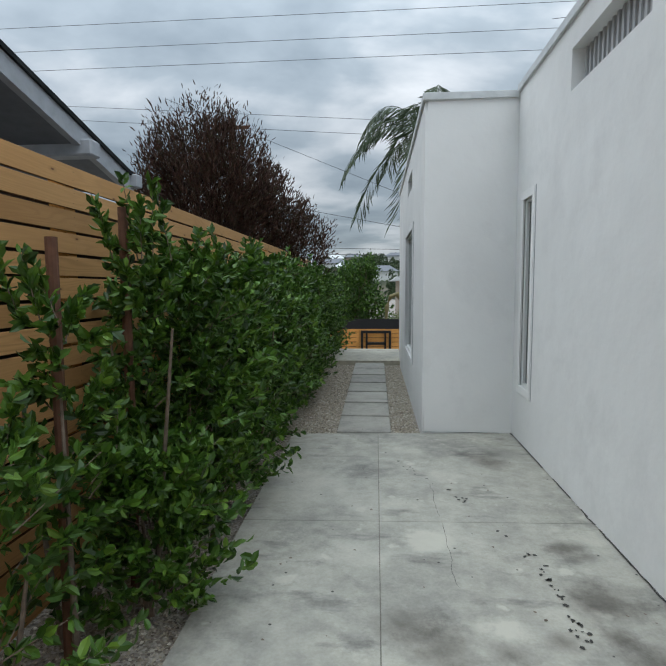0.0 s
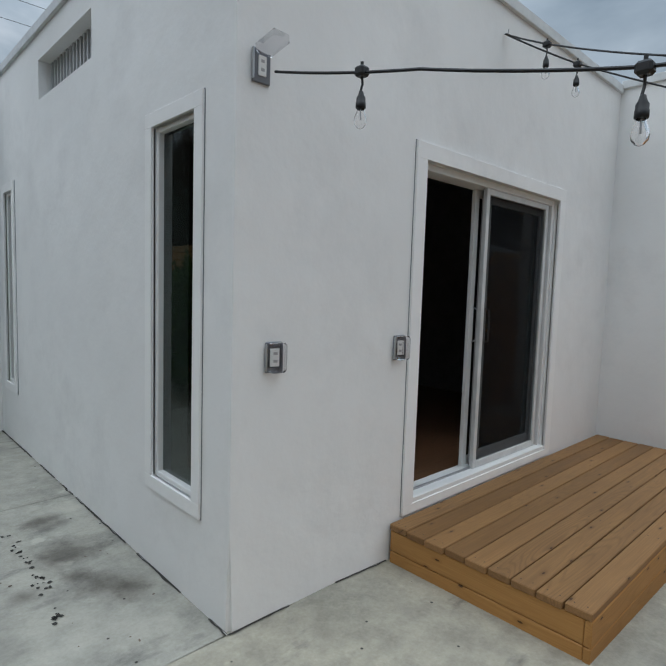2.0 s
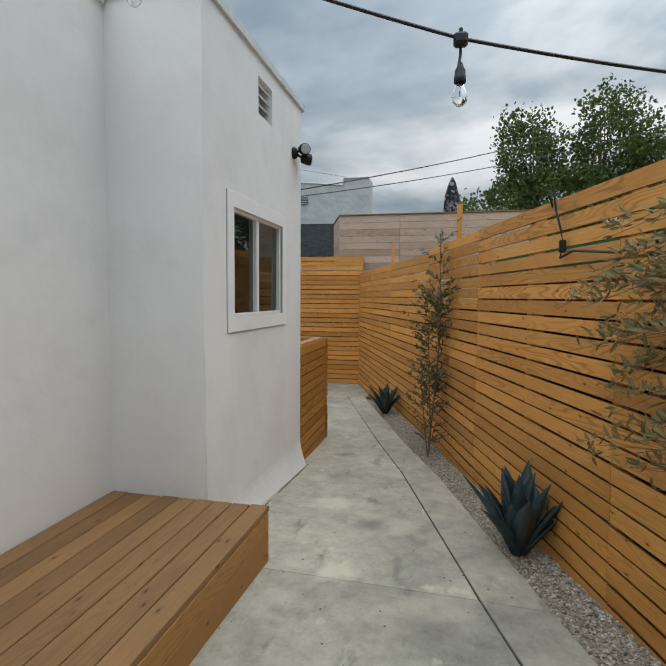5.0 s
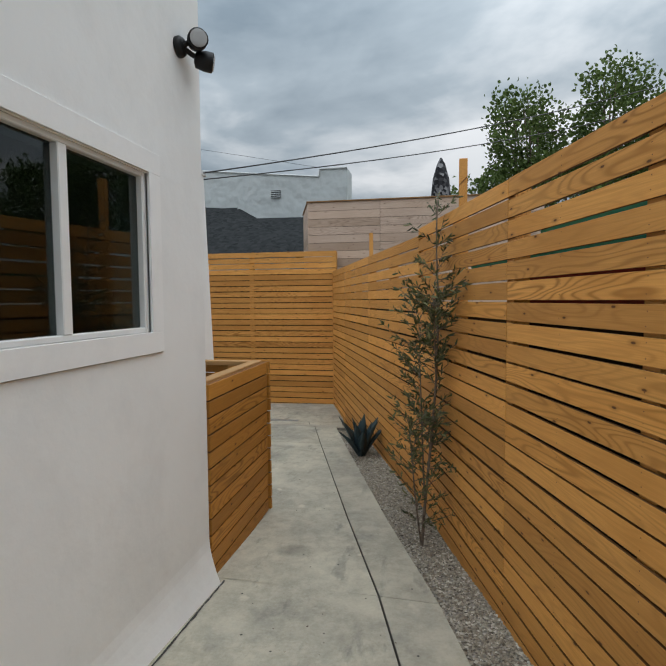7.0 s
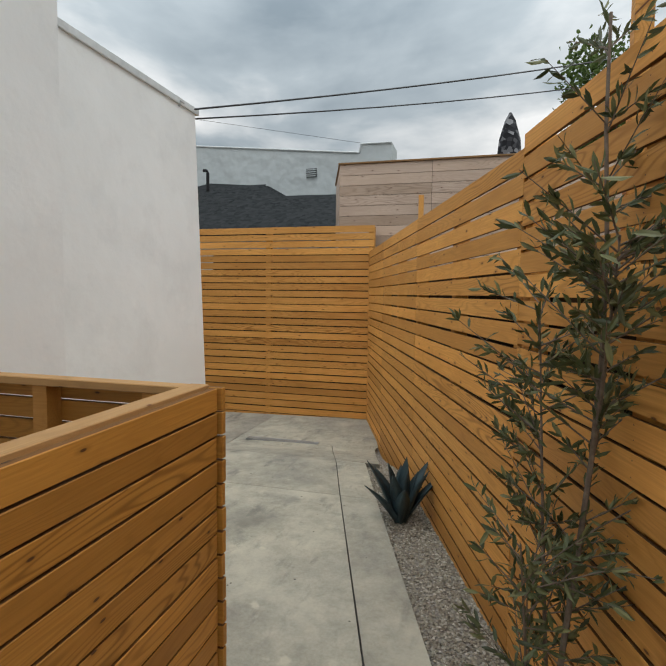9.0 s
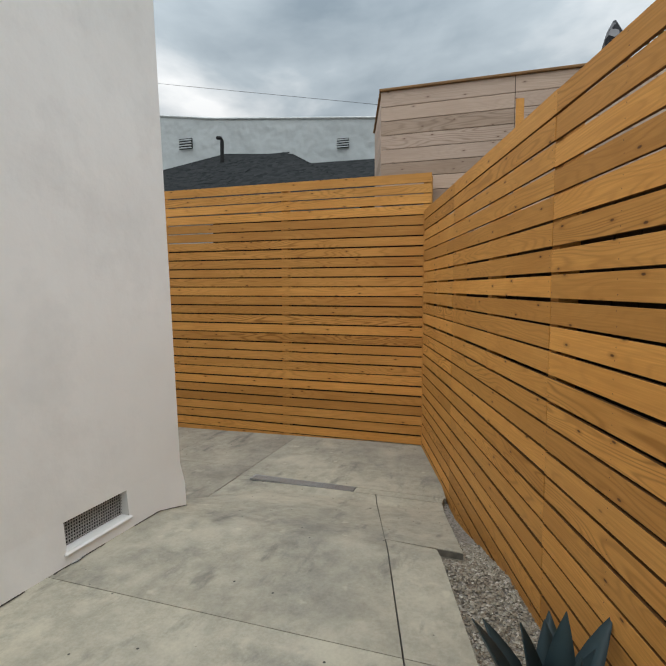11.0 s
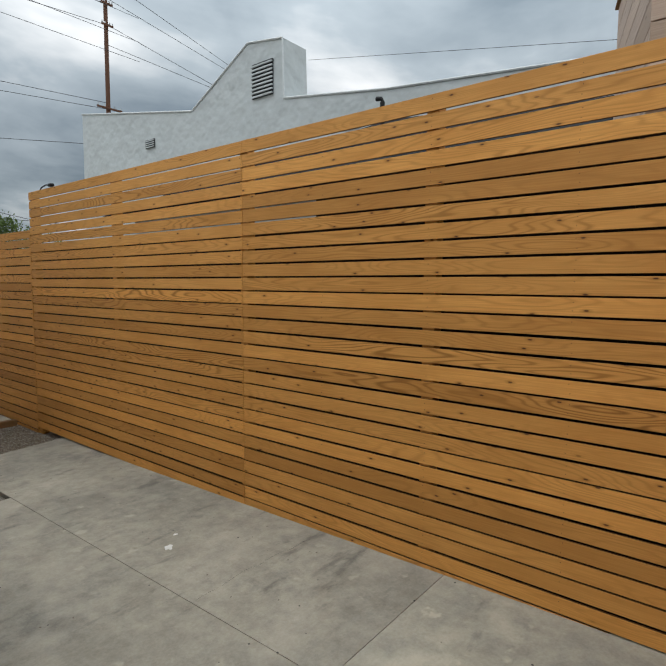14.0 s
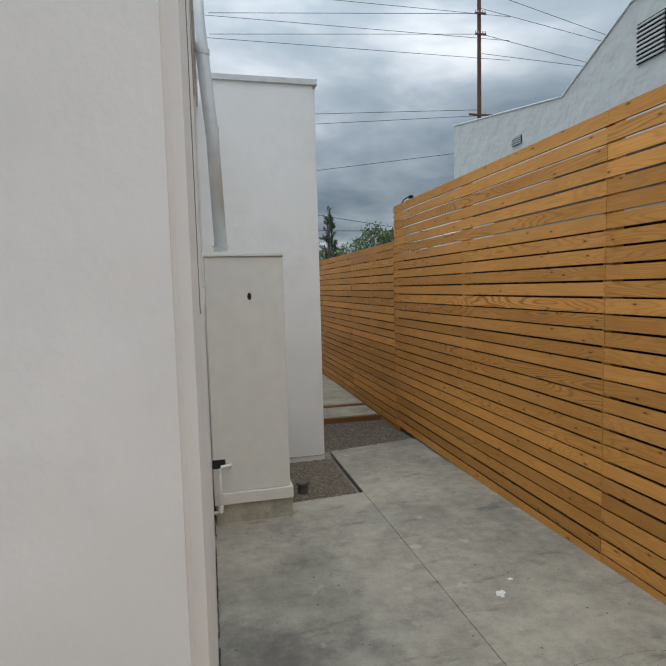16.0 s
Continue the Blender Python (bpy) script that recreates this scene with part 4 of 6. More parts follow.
def leaf_mesh(name, base, way, length, width, material, rng, fold=0.18):
    """Many pointed, slightly folded leaves in one mesh: base points, directions, lengths, widths."""
    n_ = len(base)
    way = unit(way)
    side = unit(np.cross(way, rng.normal(size=(n_, 3))))
    up = np.cross(side, way)
    L, W = length[:, None], width[:, None]
    v = np.empty((n_, 7, 3))
    v[:, 0] = base
    v[:, 3] = base + way * L - up * L * 0.08
    for a, b, u_, w_ in ((1, 5, 0.3, 0.43), (2, 4, 0.68, 0.44)):
        v[:, a] = base + way * L * u_ + side * W * w_ + up * W * fold
        v[:, b] = base + way * L * u_ - side * W * w_ + up * W * fold
    v[:, 6] = base + way * L * 0.5
    k = np.arange(n_)[:, None] * 7
    f = np.concatenate([k + np.array(q) for q in ((0, 1, 6), (1, 2, 6), (2, 3, 6), (3, 4, 6), (4, 5, 6), (5, 0, 6))])
    me = bpy.data.meshes.new(name)
    me.from_pydata(v.reshape(-1, 3).tolist(), [], f.tolist())
    me.materials.append(material)
    return me


def twig_leaves(rng, starts, ways, lengths, per, droop=0.0, spread=0.9):
    """Points and directions for leaves set along twigs."""
    n_ = len(starts)
    u = rng.uniform(0.1, 1.0, (n_, per))
    ways = unit(ways)
    p = starts[:, None] + ways[:, None] * (lengths[:, None] * u)[..., None]
    p[..., 2] -= droop * (lengths[:, None] * u) ** 2
    d = unit(ways[:, None] * 0.7 + rng.normal(size=(n_, per, 3)) * spread * 0.6)
    return p.reshape(-1, 3), d.reshape(-1, 3)


def twig_mesh(name, starts, ways, lengths, radius, material, droop=0.0):
    bm = bmesh.new()
    for s_, w_, l_ in zip(starts, unit(ways), lengths):
        pts = []
        for u in (0.0, 0.5, 1.0):
            q = s_ + w_ * l_ * u
            q = np.array(q)
            q[2] -= droop * (l_ * u) ** 2
            pts.append(tuple(q))
        tube(bm, pts, [radius, radius * 0.7, radius * 0.35], 4, False)
    return mesh_of(bm, name, material)


def hedge_plant(x, y, tall, twigs, per, seed, reach=0.36, shoots=3, low=0.08):
    rng = np.random.default_rng(seed)
    z0 = height(x, y) - 0.06
    ob = thing("hedge_shrub", "leafy dark green hedge shrub beside the board fence", "shrub", pose(x, y, z0), group="hedge shrubs")
    bm = bmesh.new()
    stems = []
    for k in range(2):
        sx, sy = rng.normal(0, 0.05, 2)
        top = tall * rng.uniform(0.6, 0.75)
        pts = [(sx * (1 + i * 0.5), sy * (1 + i * 0.5), top * i / 5) for i in range(6)]
        stems.append(pts)
        tube(bm, pts, [0.016 - 0.0022 * i for i in range(6)], 6)
    part("trunk", bm, M_BARK, ob, "thin grey stems")
    h = rng.uniform(low, 1.0, twigs) ** 0.85 * tall * 0.95
    az = rng.uniform(0, 2 * math.pi, twigs)
    r0 = rng.uniform(0.0, 0.5, twigs) * reach
    prof = np.interp(h / tall, [0, 0.12, 0.4, 0.75, 0.92, 1.0], [0.55, 1.0, 1.0, 0.8, 0.5, 0.25])
    starts = np.stack([np.cos(az) * r0, np.sin(az) * r0, h], 1)
    ways = np.stack([np.cos(az), np.sin(az), rng.uniform(0.15, 1.3, twigs)], 1)
    lens = rng.uniform(0.4, 1.0, twigs) * reach * prof * 1.25
    sh = shoots
    s2 = np.stack([rng.normal(0, 0.1, sh), rng.normal(0, 0.1, sh), np.full(sh, tall * 0.88)], 1)
    w2 = np.stack([rng.normal(0, 0.22, sh), rng.normal(0, 0.22, sh), np.ones(sh)], 1)
    l2 = rng.uniform(0.2, 0.42, sh)
    part("twigs", twig_mesh("twigs", np.concatenate([starts[::3], s2]), np.concatenate([ways[::3], w2]), np.concatenate([lens[::3], l2]), 0.0035, M_BARK), None, ob)["kind"] = "stuff"
    p1, d1 = twig_leaves(rng, starts, ways, lens, per)
    p2, d2 = twig_leaves(rng, s2, w2, l2, per * 2, spread=0.8)
    p, d = np.concatenate([p1, p2]), np.concatenate([d1, d2])
    n_ = len(p)
    ln = rng.uniform(0.036, 0.076, n_)
    part("foliage", leaf_mesh("foliage", p, d, ln, ln * rng.uniform(0.42, 0.58, n_), M_HEDGE, rng), None, ob, "glossy oval green leaves")["kind"] = "stuff"


hedge_plant(-1.22, 1.55, 1.05, 80, 22, 1, 0.36, 2, 0.02)
hedge_plant(-1.20, 2.02, 1.62, 52, 22, 2, 0.20, 3, 0.02)
hedge_plant(-1.02, 2.35, 0.82, 130, 24, 31, 0.36, 1, 0.02)
hedge_plant(-1.18, 2.62, 1.92, 62, 22, 3, 0.20, 5, 0.05)
for k in range(17):
    hy = 3.1 + k * 0.57
    hedge_plant(-1.12 + 0.04 * math.sin(k * 2.1), hy, (1.72, 1.84, 1.66, 1.78, 1.9)[k % 5] - 0.004 * k, 270 if k < 9 else 190, 26 if k < 8 else 22, 10 + k, 0.43, (4, 2, 5, 3)[k % 4], 0.03)


for sx, sy, sh in ((-1.24, 2.02, 1.75), (-1.24, 2.62, 1.95)):
    stake = bmesh.new()
    tube(stake, [(0, 0, -0.2), (0.01, 0, sh * 0.5), (0, 0.01, sh)], 0.024, 10)
    so = thing("plant_stake", "round brown timber stake tied to a shrub", "stake", pose(sx, sy, 0.12))
    part("pole", stake, M_POLE, so)
    part("tie", lathe(bmesh.new(), [(0.028, 0.72), (0.03, 0.73), (0.028, 0.75)], 10), M_TEAL, so, "green plastic tie")


def sapling(name, label, x, y, lean, tall, seed, material, twigs, per, dry=False, leaf=(0.035, 0.06), side=None, span=(0.16, 1.0), reach=(0.4, 1.45), bow=0.0, forks=()):
    rng = np.random.default_rng(seed)
    z0 = height(x, y) - 0.06
    ob = thing(name, label, "tree", pose(x, y, z0))
    pts = [(lean[0] * u ** 1.4 + 0.03 * math.sin(u * 7), lean[1] * u ** 1.4 + 0.02 * math.sin(u * 5 + 1) - bow * math.sin(math.pi * min(1.0, u * 1.15)), tall * u) for u in np.linspace(0, 1, 9)]
    bm = bmesh.new()
    tube(bm, pts, [0.012 - 0.0009 * i for i in range(9)], 6)
    runs = [np.array(pts)]
    for fx, fy, fz, share in forks:
        k0 = int(fz * 8)
        fork = [(pts[k0][0] + fx * w ** 0.8, pts[k0][1] + fy * w ** 0.8, pts[k0][2] + tall * share * w) for w in np.linspace(0, 1, 9)]
        tube(bm, fork, [0.008 - 0.0007 * i for i in range(9)], 6)
        runs.append(np.array(fork))
    part("trunk", bm, M_BARK, ob, "slender grey-brown stem")
    u = rng.uniform(*span, twigs)
    which = rng.integers(0, len(runs), twigs)
    starts = np.array([[np.interp(u_, np.linspace(0, 1, 9), runs[w_][:, i]) for i in range(3)] for u_, w_ in zip(u, which)])
    az = rng.uniform(0, 2 * math.pi, twigs)
    ways = np.stack([np.cos(az), np.sin(az), rng.uniform(0.3, 1.1, twigs)], 1)
    lens = rng.uniform(0.12, 0.38, twigs)
    if side is not None:
        ways = ways * np.array([0.4, 0.2, 0.5]) + np.array(side)
        lens = rng.uniform(*reach, twigs)
    part("twigs", twig_mesh("twigs", starts, ways, lens, 0.003, M_BARK, 0.3 if side else 0.1), None, ob)["kind"] = "stuff"
    p, d = twig_leaves(rng, starts, ways, lens, per, 0.3 if side else 0.1, 0.7)
    n_ = len(p)
    ln = rng.uniform(*leaf, n_)
    part("foliage", leaf_mesh("foliage", p, d, ln, ln * 0.25, material, rng, 0.1), None, ob, "narrow grey-green leaves")["kind"] = "stuff"
    return ob


sapling("olive_sapling", "young olive tree with narrow leaves against the fence", 8.66, -0.63, (0.0, -0.08), 2.6, 41, M_OLIVE, 185, 15, leaf=(0.038, 0.068), bow=0.05, span=(0.1, 1.0), forks=((-0.30, 0.02, 0.55, 0.24), (0.22, 0.06, 0.2, 0.55), (-0.12, 0.10, 0.1, 0.40)))
sapling("olive_sapling", "dry arching olive branches in front of the fence", 4.0, -2.02, (0.2, 0.1), 2.05, 42, M_OLIVE_DRY, 70, 36, side=(1.5, 0.46, 0.12), leaf=(0.05, 0.085), span=(0.42, 0.98), reach=(0.5, 1.55))


def agave(x, y, size, leaves, seed):
    rng = np.random.default_rng(seed)
    ob = thing("agave", "blue-grey agave rosette in the gravel strip", "agave", pose(x, y, height(x, y) - 0.055))
    for k in range(leaves):
        az = k * 2.39996 + rng.uniform(-0.2, 0.2)
        tilt = np.interp(k / leaves, [0, 1], [0.88, 1.52])
        ln = size * rng.uniform(0.8, 1.05)
        bm = bmesh.new()
        rows = []
        for i in range(9):
            u = i / 8
            w = 0.105 * size * 1.95 * (0.55 + 1.1 * u - 0.2 * u * u if u < 0.45 else (0.55 + 0.495 - 0.04) * (1 - ((u - 0.45) / 0.55) ** 1.7)) * 0.55 + 0.002
            r = 0.03 + ln * u * math.cos(tilt) * (1 + 0.12 * u)
            z = 0.02 + ln * u * math.sin(tilt) - 0.05 * size * u * u
            c = Vector((r * math.cos(az), r * math.sin(az), z))
            s_ = Vector((-math.sin(az), math.cos(az), 0))
            nrm = Vector((-math.sin(tilt) * math.cos(az), -math.sin(tilt) * math.sin(az), math.cos(tilt)))
            th = 0.012 * (1 - u) + 0.002
            rows.append([bm.verts.new(c - s_ * w + nrm * w * 0.45), bm.verts.new(c + nrm * 0.002), bm.verts.new(c + s_ * w + nrm * w * 0.45), bm.verts.new(c - nrm * th * 1.5)])
        for a, b in zip(rows, rows[1:]):
            for q in range(4):
                bm.faces.new((a[q], a[(q + 1) % 4], b[(q + 1) % 4], b[q]))
        part("leaf", bm, M_AGAVE, ob, smooth=True)
    return ob


agave(6.06, -1.33, 0.62, 22, 5)
agave(11.05, 0.19, 0.52, 14, 6)


def small_weed(x, y, seed):
    rng = np.random.default_rng(seed)
    ob = thing("weed", "small green weed sprouting from gravel", "weed", pose(x, y, height(x, y) - 0.06))
    n_ = 14
    p = np.zeros((n_, 3)) + rng.normal(0, 0.01, (n_, 3))
    d = rng.normal(size=(n_, 3))
    d[:, 2] = np.abs(d[:, 2]) + 0.6
    part("foliage", leaf_mesh("foliage", p, d, rng.uniform(0.08, 0.14, n_), rng.uniform(0.03, 0.05, n_), M_HEDGE, rng), None, ob)


small_weed(4.75, -1.86, 7)


def broad_tree(name, label, x, y, z0, trunk, crowns, material, seed, leaf, limb=0.09, count=4200, clump=0.5, narrow=0.6, upward=0.0, bark=None):
    """A tapered trunk with limbs and a crown of leaf clumps with gaps; crowns are (dx, dy, z, radius x, radius z)."""
    rng = np.random.default_rng(seed)
    ob = thing(name, label, "tree", pose(x, y, z0))
    bm = bmesh.new()
    tube(bm, [(0, 0, 0), (0.03, 0.02, trunk * 0.5), (0, 0, trunk)], [limb * 1.5, limb * 1.2, limb], 8)
    P, D = [], []
    tot = sum(c[3] ** 2 * c[4] for c in crowns)
    for c in crowns:
        tubes = 9
        for k in range(tubes):
            az, el = rng.uniform(0, 6.28), rng.uniform(0.1, 1.2)
            e_ = (c[0] + c[3] * 0.75 * math.cos(az) * math.cos(el), c[1] + c[3] * 0.75 * math.sin(az) * math.cos(el), c[2] + c[4] * 0.8 * math.sin(el))
            m_ = (c[0] * 0.6 + e_[0] * 0.2, c[1] * 0.6 + e_[1] * 0.2, trunk + (e_[2] - trunk) * 0.45)
            tube(bm, [(0, 0, trunk * 0.85), m_, e_], [limb * 0.6, limb * 0.35, limb * 0.08], 5, False)
        n_ = max(20, int(count * c[3] ** 2 * c[4] / tot / 26))
        q = unit(rng.normal(size=(n_, 3))) * (rng.uniform(0.25, 1.0, (n_, 1)) ** 0.5)
        q *= 1 + 0.22 * np.sin(q[:, :1] * 5 + c[0]) * np.cos(q[:, 1:2] * 4)
        cen = q * np.array([c[3], c[3], c[4]]) + np.array(c[:3])
        out = unit(q + np.array([0, 0, 0.35 + upward]))
        tw = rng.normal(size=(n_, 26, 3)) * clump * 0.33
        if upward:
            tw = tw * np.array([0.35, 0.35, 0.6]) + out[:, None] * rng.uniform(0, 1.0, (n_, 26, 1)) * clump
        P.append((cen[:, None] + tw).reshape(-1, 3))
        D.append((out[:, None] * (0.7 + upward) + rng.normal(size=(n_, 26, 3)) * 0.6).reshape(-1, 3))
    part("trunk", bm, bark or M_BARK, ob)
    P, D = np.concatenate(P), np.concatenate(D)
    ln = rng.uniform(leaf * 0.7, leaf * 1.3, len(P))
    part("crown", leaf_mesh("crown", P, D, ln, ln * narrow, material, rng), None, ob)["kind"] = "stuff"
    return ob


broad_tree("purple_hop_bush", "dark purple-leaved tall shrub behind the board fence", -2.85, 9.4, 0, 1.3,
           [(0, 0, 3.0, 1.25, 1.25), (-0.25, 0.1, 3.75, 0.75, 0.85), (0.75, 0.5, 2.6, 0.85, 0.85), (1.35, 0.9, 2.35, 0.6, 0.65), (-0.7, 0, 2.7, 0.8, 0.7)], M_HOP, 51, 0.095, 0.05, 46000, 0.42, 0.2, 0.8)
broad_tree("street_tree", "green leafy tree beyond the neighbouring fence", 22.5, -4.75, -0.5, 3.6,
           [(0.3, 1.4, 7.2, 1.25, 1.7), (0, -1.4, 7.4, 1.35, 2.1), (0.2, 0.2, 5.4, 1.9, 1.5), (0, 2.6, 5.2, 1.2, 0.9), (0, -3.0, 6.0, 1.5, 1.6), (-0.4, -4.9, 6.6, 1.6, 2.0), (0, -7.2, 5.6, 1.8, 1.9)], M_TREE, 52, 0.12, 0.14, 40000, 0.5, 0.75)
broad_tree("garden_tree", "dense bright green tree beyond the front fence", -0.75, 21.0, -0.95, 0.8,
           [(0, 0, 2.3, 1.05, 1.4), (-0.8, 0.3, 1.8, 1.0, 1.2), (0.3, 0.2, 3.2, 0.5, 0.6), (0.6, 0.1, 1.5, 0.7, 0.9)], M_HEDGE, 53, 0.13, 0.06, 9000, 0.4, 0.5)
broad_tree("garden_shrub", "low dark green shrub beyond the front fence", 0.95, 22.0, -0.95, 0.3,
           [(0, 0, 1.0, 0.7, 0.55), (1.2, 0.6, 1.2, 0.8, 0.7)], M_TREE, 54, 0.1, 0.05, 2200, 0.3, 0.4)
broad_tree("garden_shrub", "green shrubs above the far end of the fence", 21.0, 30.0, -1.0, 1.2,
           [(0, 0, 3.6, 2.4, 1.4), (2.6, 0, 3.9, 1.8, 1.2), (-2.2, 0.4, 3.4, 1.6, 1.2), (0.6, 0, 5.1, 0.9, 0.5), (1.6, 0, 5.0, 0.6, 0.5)], M_TREE, 55, 0.15, 0.1, 5000, 0.5, 0.5)
broad_tree("cypress", "slim dark columnar cypress", 19.4, 31.0, -1.0, 2.4,
           [(0, 0, 4.4, 0.42, 1.2), (0.05, 0, 5.5, 0.30, 0.9), (0, 0, 6.3, 0.16, 0.6)], M_PALM, 56, 0.12, 0.08, 2600, 0.22, 0.25, 0.6)


def palm(x, y, z0, tall, size, seed):
    rng = np.random.default_rng(seed)
    ob = thing("palm_tree", "tall feather palm with drooping fronds", "palm tree", pose(x, y, z0))
    bm = bmesh.new()
    tube(bm, [(0, 0, tall * i / 6) for i in range(7)], [0.22 - 0.012 * i for i in range(7)], 10)
    part("trunk", bm, M_BARK, ob)
    for k in range(16):
        az = k * 2.4 + rng.uniform(-0.2, 0.2)
        el = rng.uniform(-0.35, 1.2)
        bm = bmesh.new()
        pts = []
        for i in range(10):
            u = i / 9
            r = size * u * math.cos(el) * (1 - 0.12 * u) + 0.05
            z = tall + size * (u * math.sin(el) - (0.45 + 0.3 * math.cos(el)) * u ** 2.4)
            pts.append(Vector((r * math.cos(az), r * math.sin(az), z)))
        tube(bm, [tuple(q) for q in pts], [0.03 - 0.0028 * i for i in range(10)], 4, False)
        rib = part("frond", bm, M_PALM, ob)
        P, D = [], []
        for i in range(90):
            u = 0.12 + 0.88 * i / 90
            j = min(8, int(u * 9))
            f = u * 9 - j
            q = pts[j].lerp(pts[j + 1], f)
            t_ = (pts[j + 1] - pts[j]).normalized()
            s_ = Vector((-math.sin(az), math.cos(az), 0)) * (1 if i % 2 else -1)
            P.append(q)
            D.append(t_ * 0.7 + s_ * 0.75 + Vector((0, 0, -0.75 + rng.uniform(-0.2, 0.2))))
        P, D = np.array([tuple(q) for q in P]), np.array([tuple(q) for q in D])
        ln = rng.uniform(0.45, 0.75, len(P)) * size / 2.6
        part("foliage", leaf_mesh("foliage", P, D, ln, ln * 0.05, M_PALM, rng, 0.05), None, rib)["kind"] = "stuff"


palm(2.25, 24.0, -1.0, 9.35, 4.4, 61)

# ---- gravel stones ----
rng_g = np.random.default_rng(77)


def gravel(name, label, where, count, size, material=None):
    """Loose stones: where(n) gives n plan points."""
    xy = where(count)
    oct_ = np.array([(1, 0, 0), (-1, 0, 0), (0, 1, 0), (0, -1, 0), (0, 0, 1), (0, 0, -0.6)], float)
    tri = np.array([(0, 2, 4), (2, 1, 4), (1, 3, 4), (3, 0, 4), (2, 0, 5), (1, 2, 5), (3, 1, 5), (0, 3, 5)])
    n_ = len(xy)
    r = rng_g.uniform(0.5, 1.25, (n_, 1, 1)) * size
    v = oct_[None] * r * rng_g.uniform(0.6, 1.3, (n_, 6, 3)) * np.array([1, 1, 0.62])
    a = rng_g.uniform(0, 6.28, n_)
    c, s_ = np.cos(a)[:, None], np.sin(a)[:, None]
    x_, y_ = v[..., 0] * c - v[..., 1] * s_, v[..., 0] * s_ + v[..., 1] * c
    z0 = np.array([height(*q) for q in xy]) - 0.062
    v = np.stack([x_ + xy[:, :1], y_ + xy[:, 1:], v[..., 2] + z0[:, None] + rng_g.uniform(0, 0.008, (n_, 1))], -1)
    f = (np.arange(n_)[:, None, None] * 6 + tri[None]).reshape(-1, 3)
    return tagged(new(name, raw_mesh(name, v.reshape(-1, 3).tolist(), f.tolist(), material or M_STONE)), label, "gravel", kind="stuff")


def strip(n_):
    x = rng_g.uniform(3.2, 12.9, n_)
    hi = np.interp(x, [3.2, 5.24, 7.7, 12.45, 13.0], [-2.0, -1.40, -0.74, 0.78, 0.7]) - 0.005
    lo = np.interp(x, [4.0, 9.6, 15.4], [-2.13, -0.56, 1.37])
    u = rng_g.uniform(0, 1, n_)
    return np.stack([x, lo + (hi - lo) * u], 1)


def rect(x0, y0, x1, y1):
    return lambda n_: np.stack([rng_g.uniform(x0, x1, n_), rng_g.uniform(y0, y1, n_)], 1)


gravel("gravel_strip", "pale mixed pea gravel strip along the fence", strip, 21000, 0.0115)
gravel("gravel_path", "brown gravel round the stepping stones", rect(-1.55, 5.4, 0.47, 10.5), 30000, 0.014)
gravel("gravel_bed", "brown gravel under the hedge", rect(-1.55, 0.2, -0.84, 5.35), 9000, 0.010)
gravel("gravel_patch", "brown gravel beside the house block", lambda n_: np.concatenate([rect(13.35, 6.85, 14.12, 8.27)(n_ // 2), rect(14.1, 8.55, 15.4, 9.95)(n_ // 2)]), 16000, 0.011, M_STONE_BROWN)

# ---- crumbly joint where stucco meets concrete ----
def base_joint(a, b, seed):
    rng = np.random.default_rng(seed)
    a, b = Vector((*a, 0)), Vector((*b, 0))
    d_ = b - a
    out = Vector((d_.y, -d_.x, 0)).normalized()
    n_ = int(d_.length / 0.03)
    dark, crust = [[], []], [[], []]
    for i in range(n_ + 1):
        q = a + d_ * (i / n_)
        z = height(q.x, q.y)
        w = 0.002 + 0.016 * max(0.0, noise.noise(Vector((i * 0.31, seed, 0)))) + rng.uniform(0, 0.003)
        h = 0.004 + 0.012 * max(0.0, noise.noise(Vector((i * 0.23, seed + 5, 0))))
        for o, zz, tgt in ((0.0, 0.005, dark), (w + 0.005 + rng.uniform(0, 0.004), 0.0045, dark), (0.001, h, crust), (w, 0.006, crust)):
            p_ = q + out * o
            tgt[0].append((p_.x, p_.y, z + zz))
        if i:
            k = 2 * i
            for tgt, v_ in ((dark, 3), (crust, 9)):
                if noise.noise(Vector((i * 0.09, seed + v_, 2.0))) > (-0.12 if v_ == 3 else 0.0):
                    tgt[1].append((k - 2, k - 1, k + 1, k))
    tagged(new("trim_joint", raw_mesh("trim_joint", *dark, M_TAR)), "thin dark line at the wall foot", "joint", kind="structure")
    tagged(new("trim_crust", raw_mesh("trim_crust", *crust, M_CRUST)), "crumbly white stucco edge at the wall foot", "joint", kind="structure")


M_CRUST = plain("grey_stucco_crumb", (0.58, 0.57, 0.54), 0.9, vary=0.3, scale=40)
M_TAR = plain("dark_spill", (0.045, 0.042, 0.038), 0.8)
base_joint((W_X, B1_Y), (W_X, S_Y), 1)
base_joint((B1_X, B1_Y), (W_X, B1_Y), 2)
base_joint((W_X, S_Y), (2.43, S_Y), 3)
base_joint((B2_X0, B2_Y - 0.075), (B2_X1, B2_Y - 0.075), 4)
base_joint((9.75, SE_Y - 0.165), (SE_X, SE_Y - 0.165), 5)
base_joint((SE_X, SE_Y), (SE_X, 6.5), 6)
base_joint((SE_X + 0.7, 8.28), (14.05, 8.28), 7)


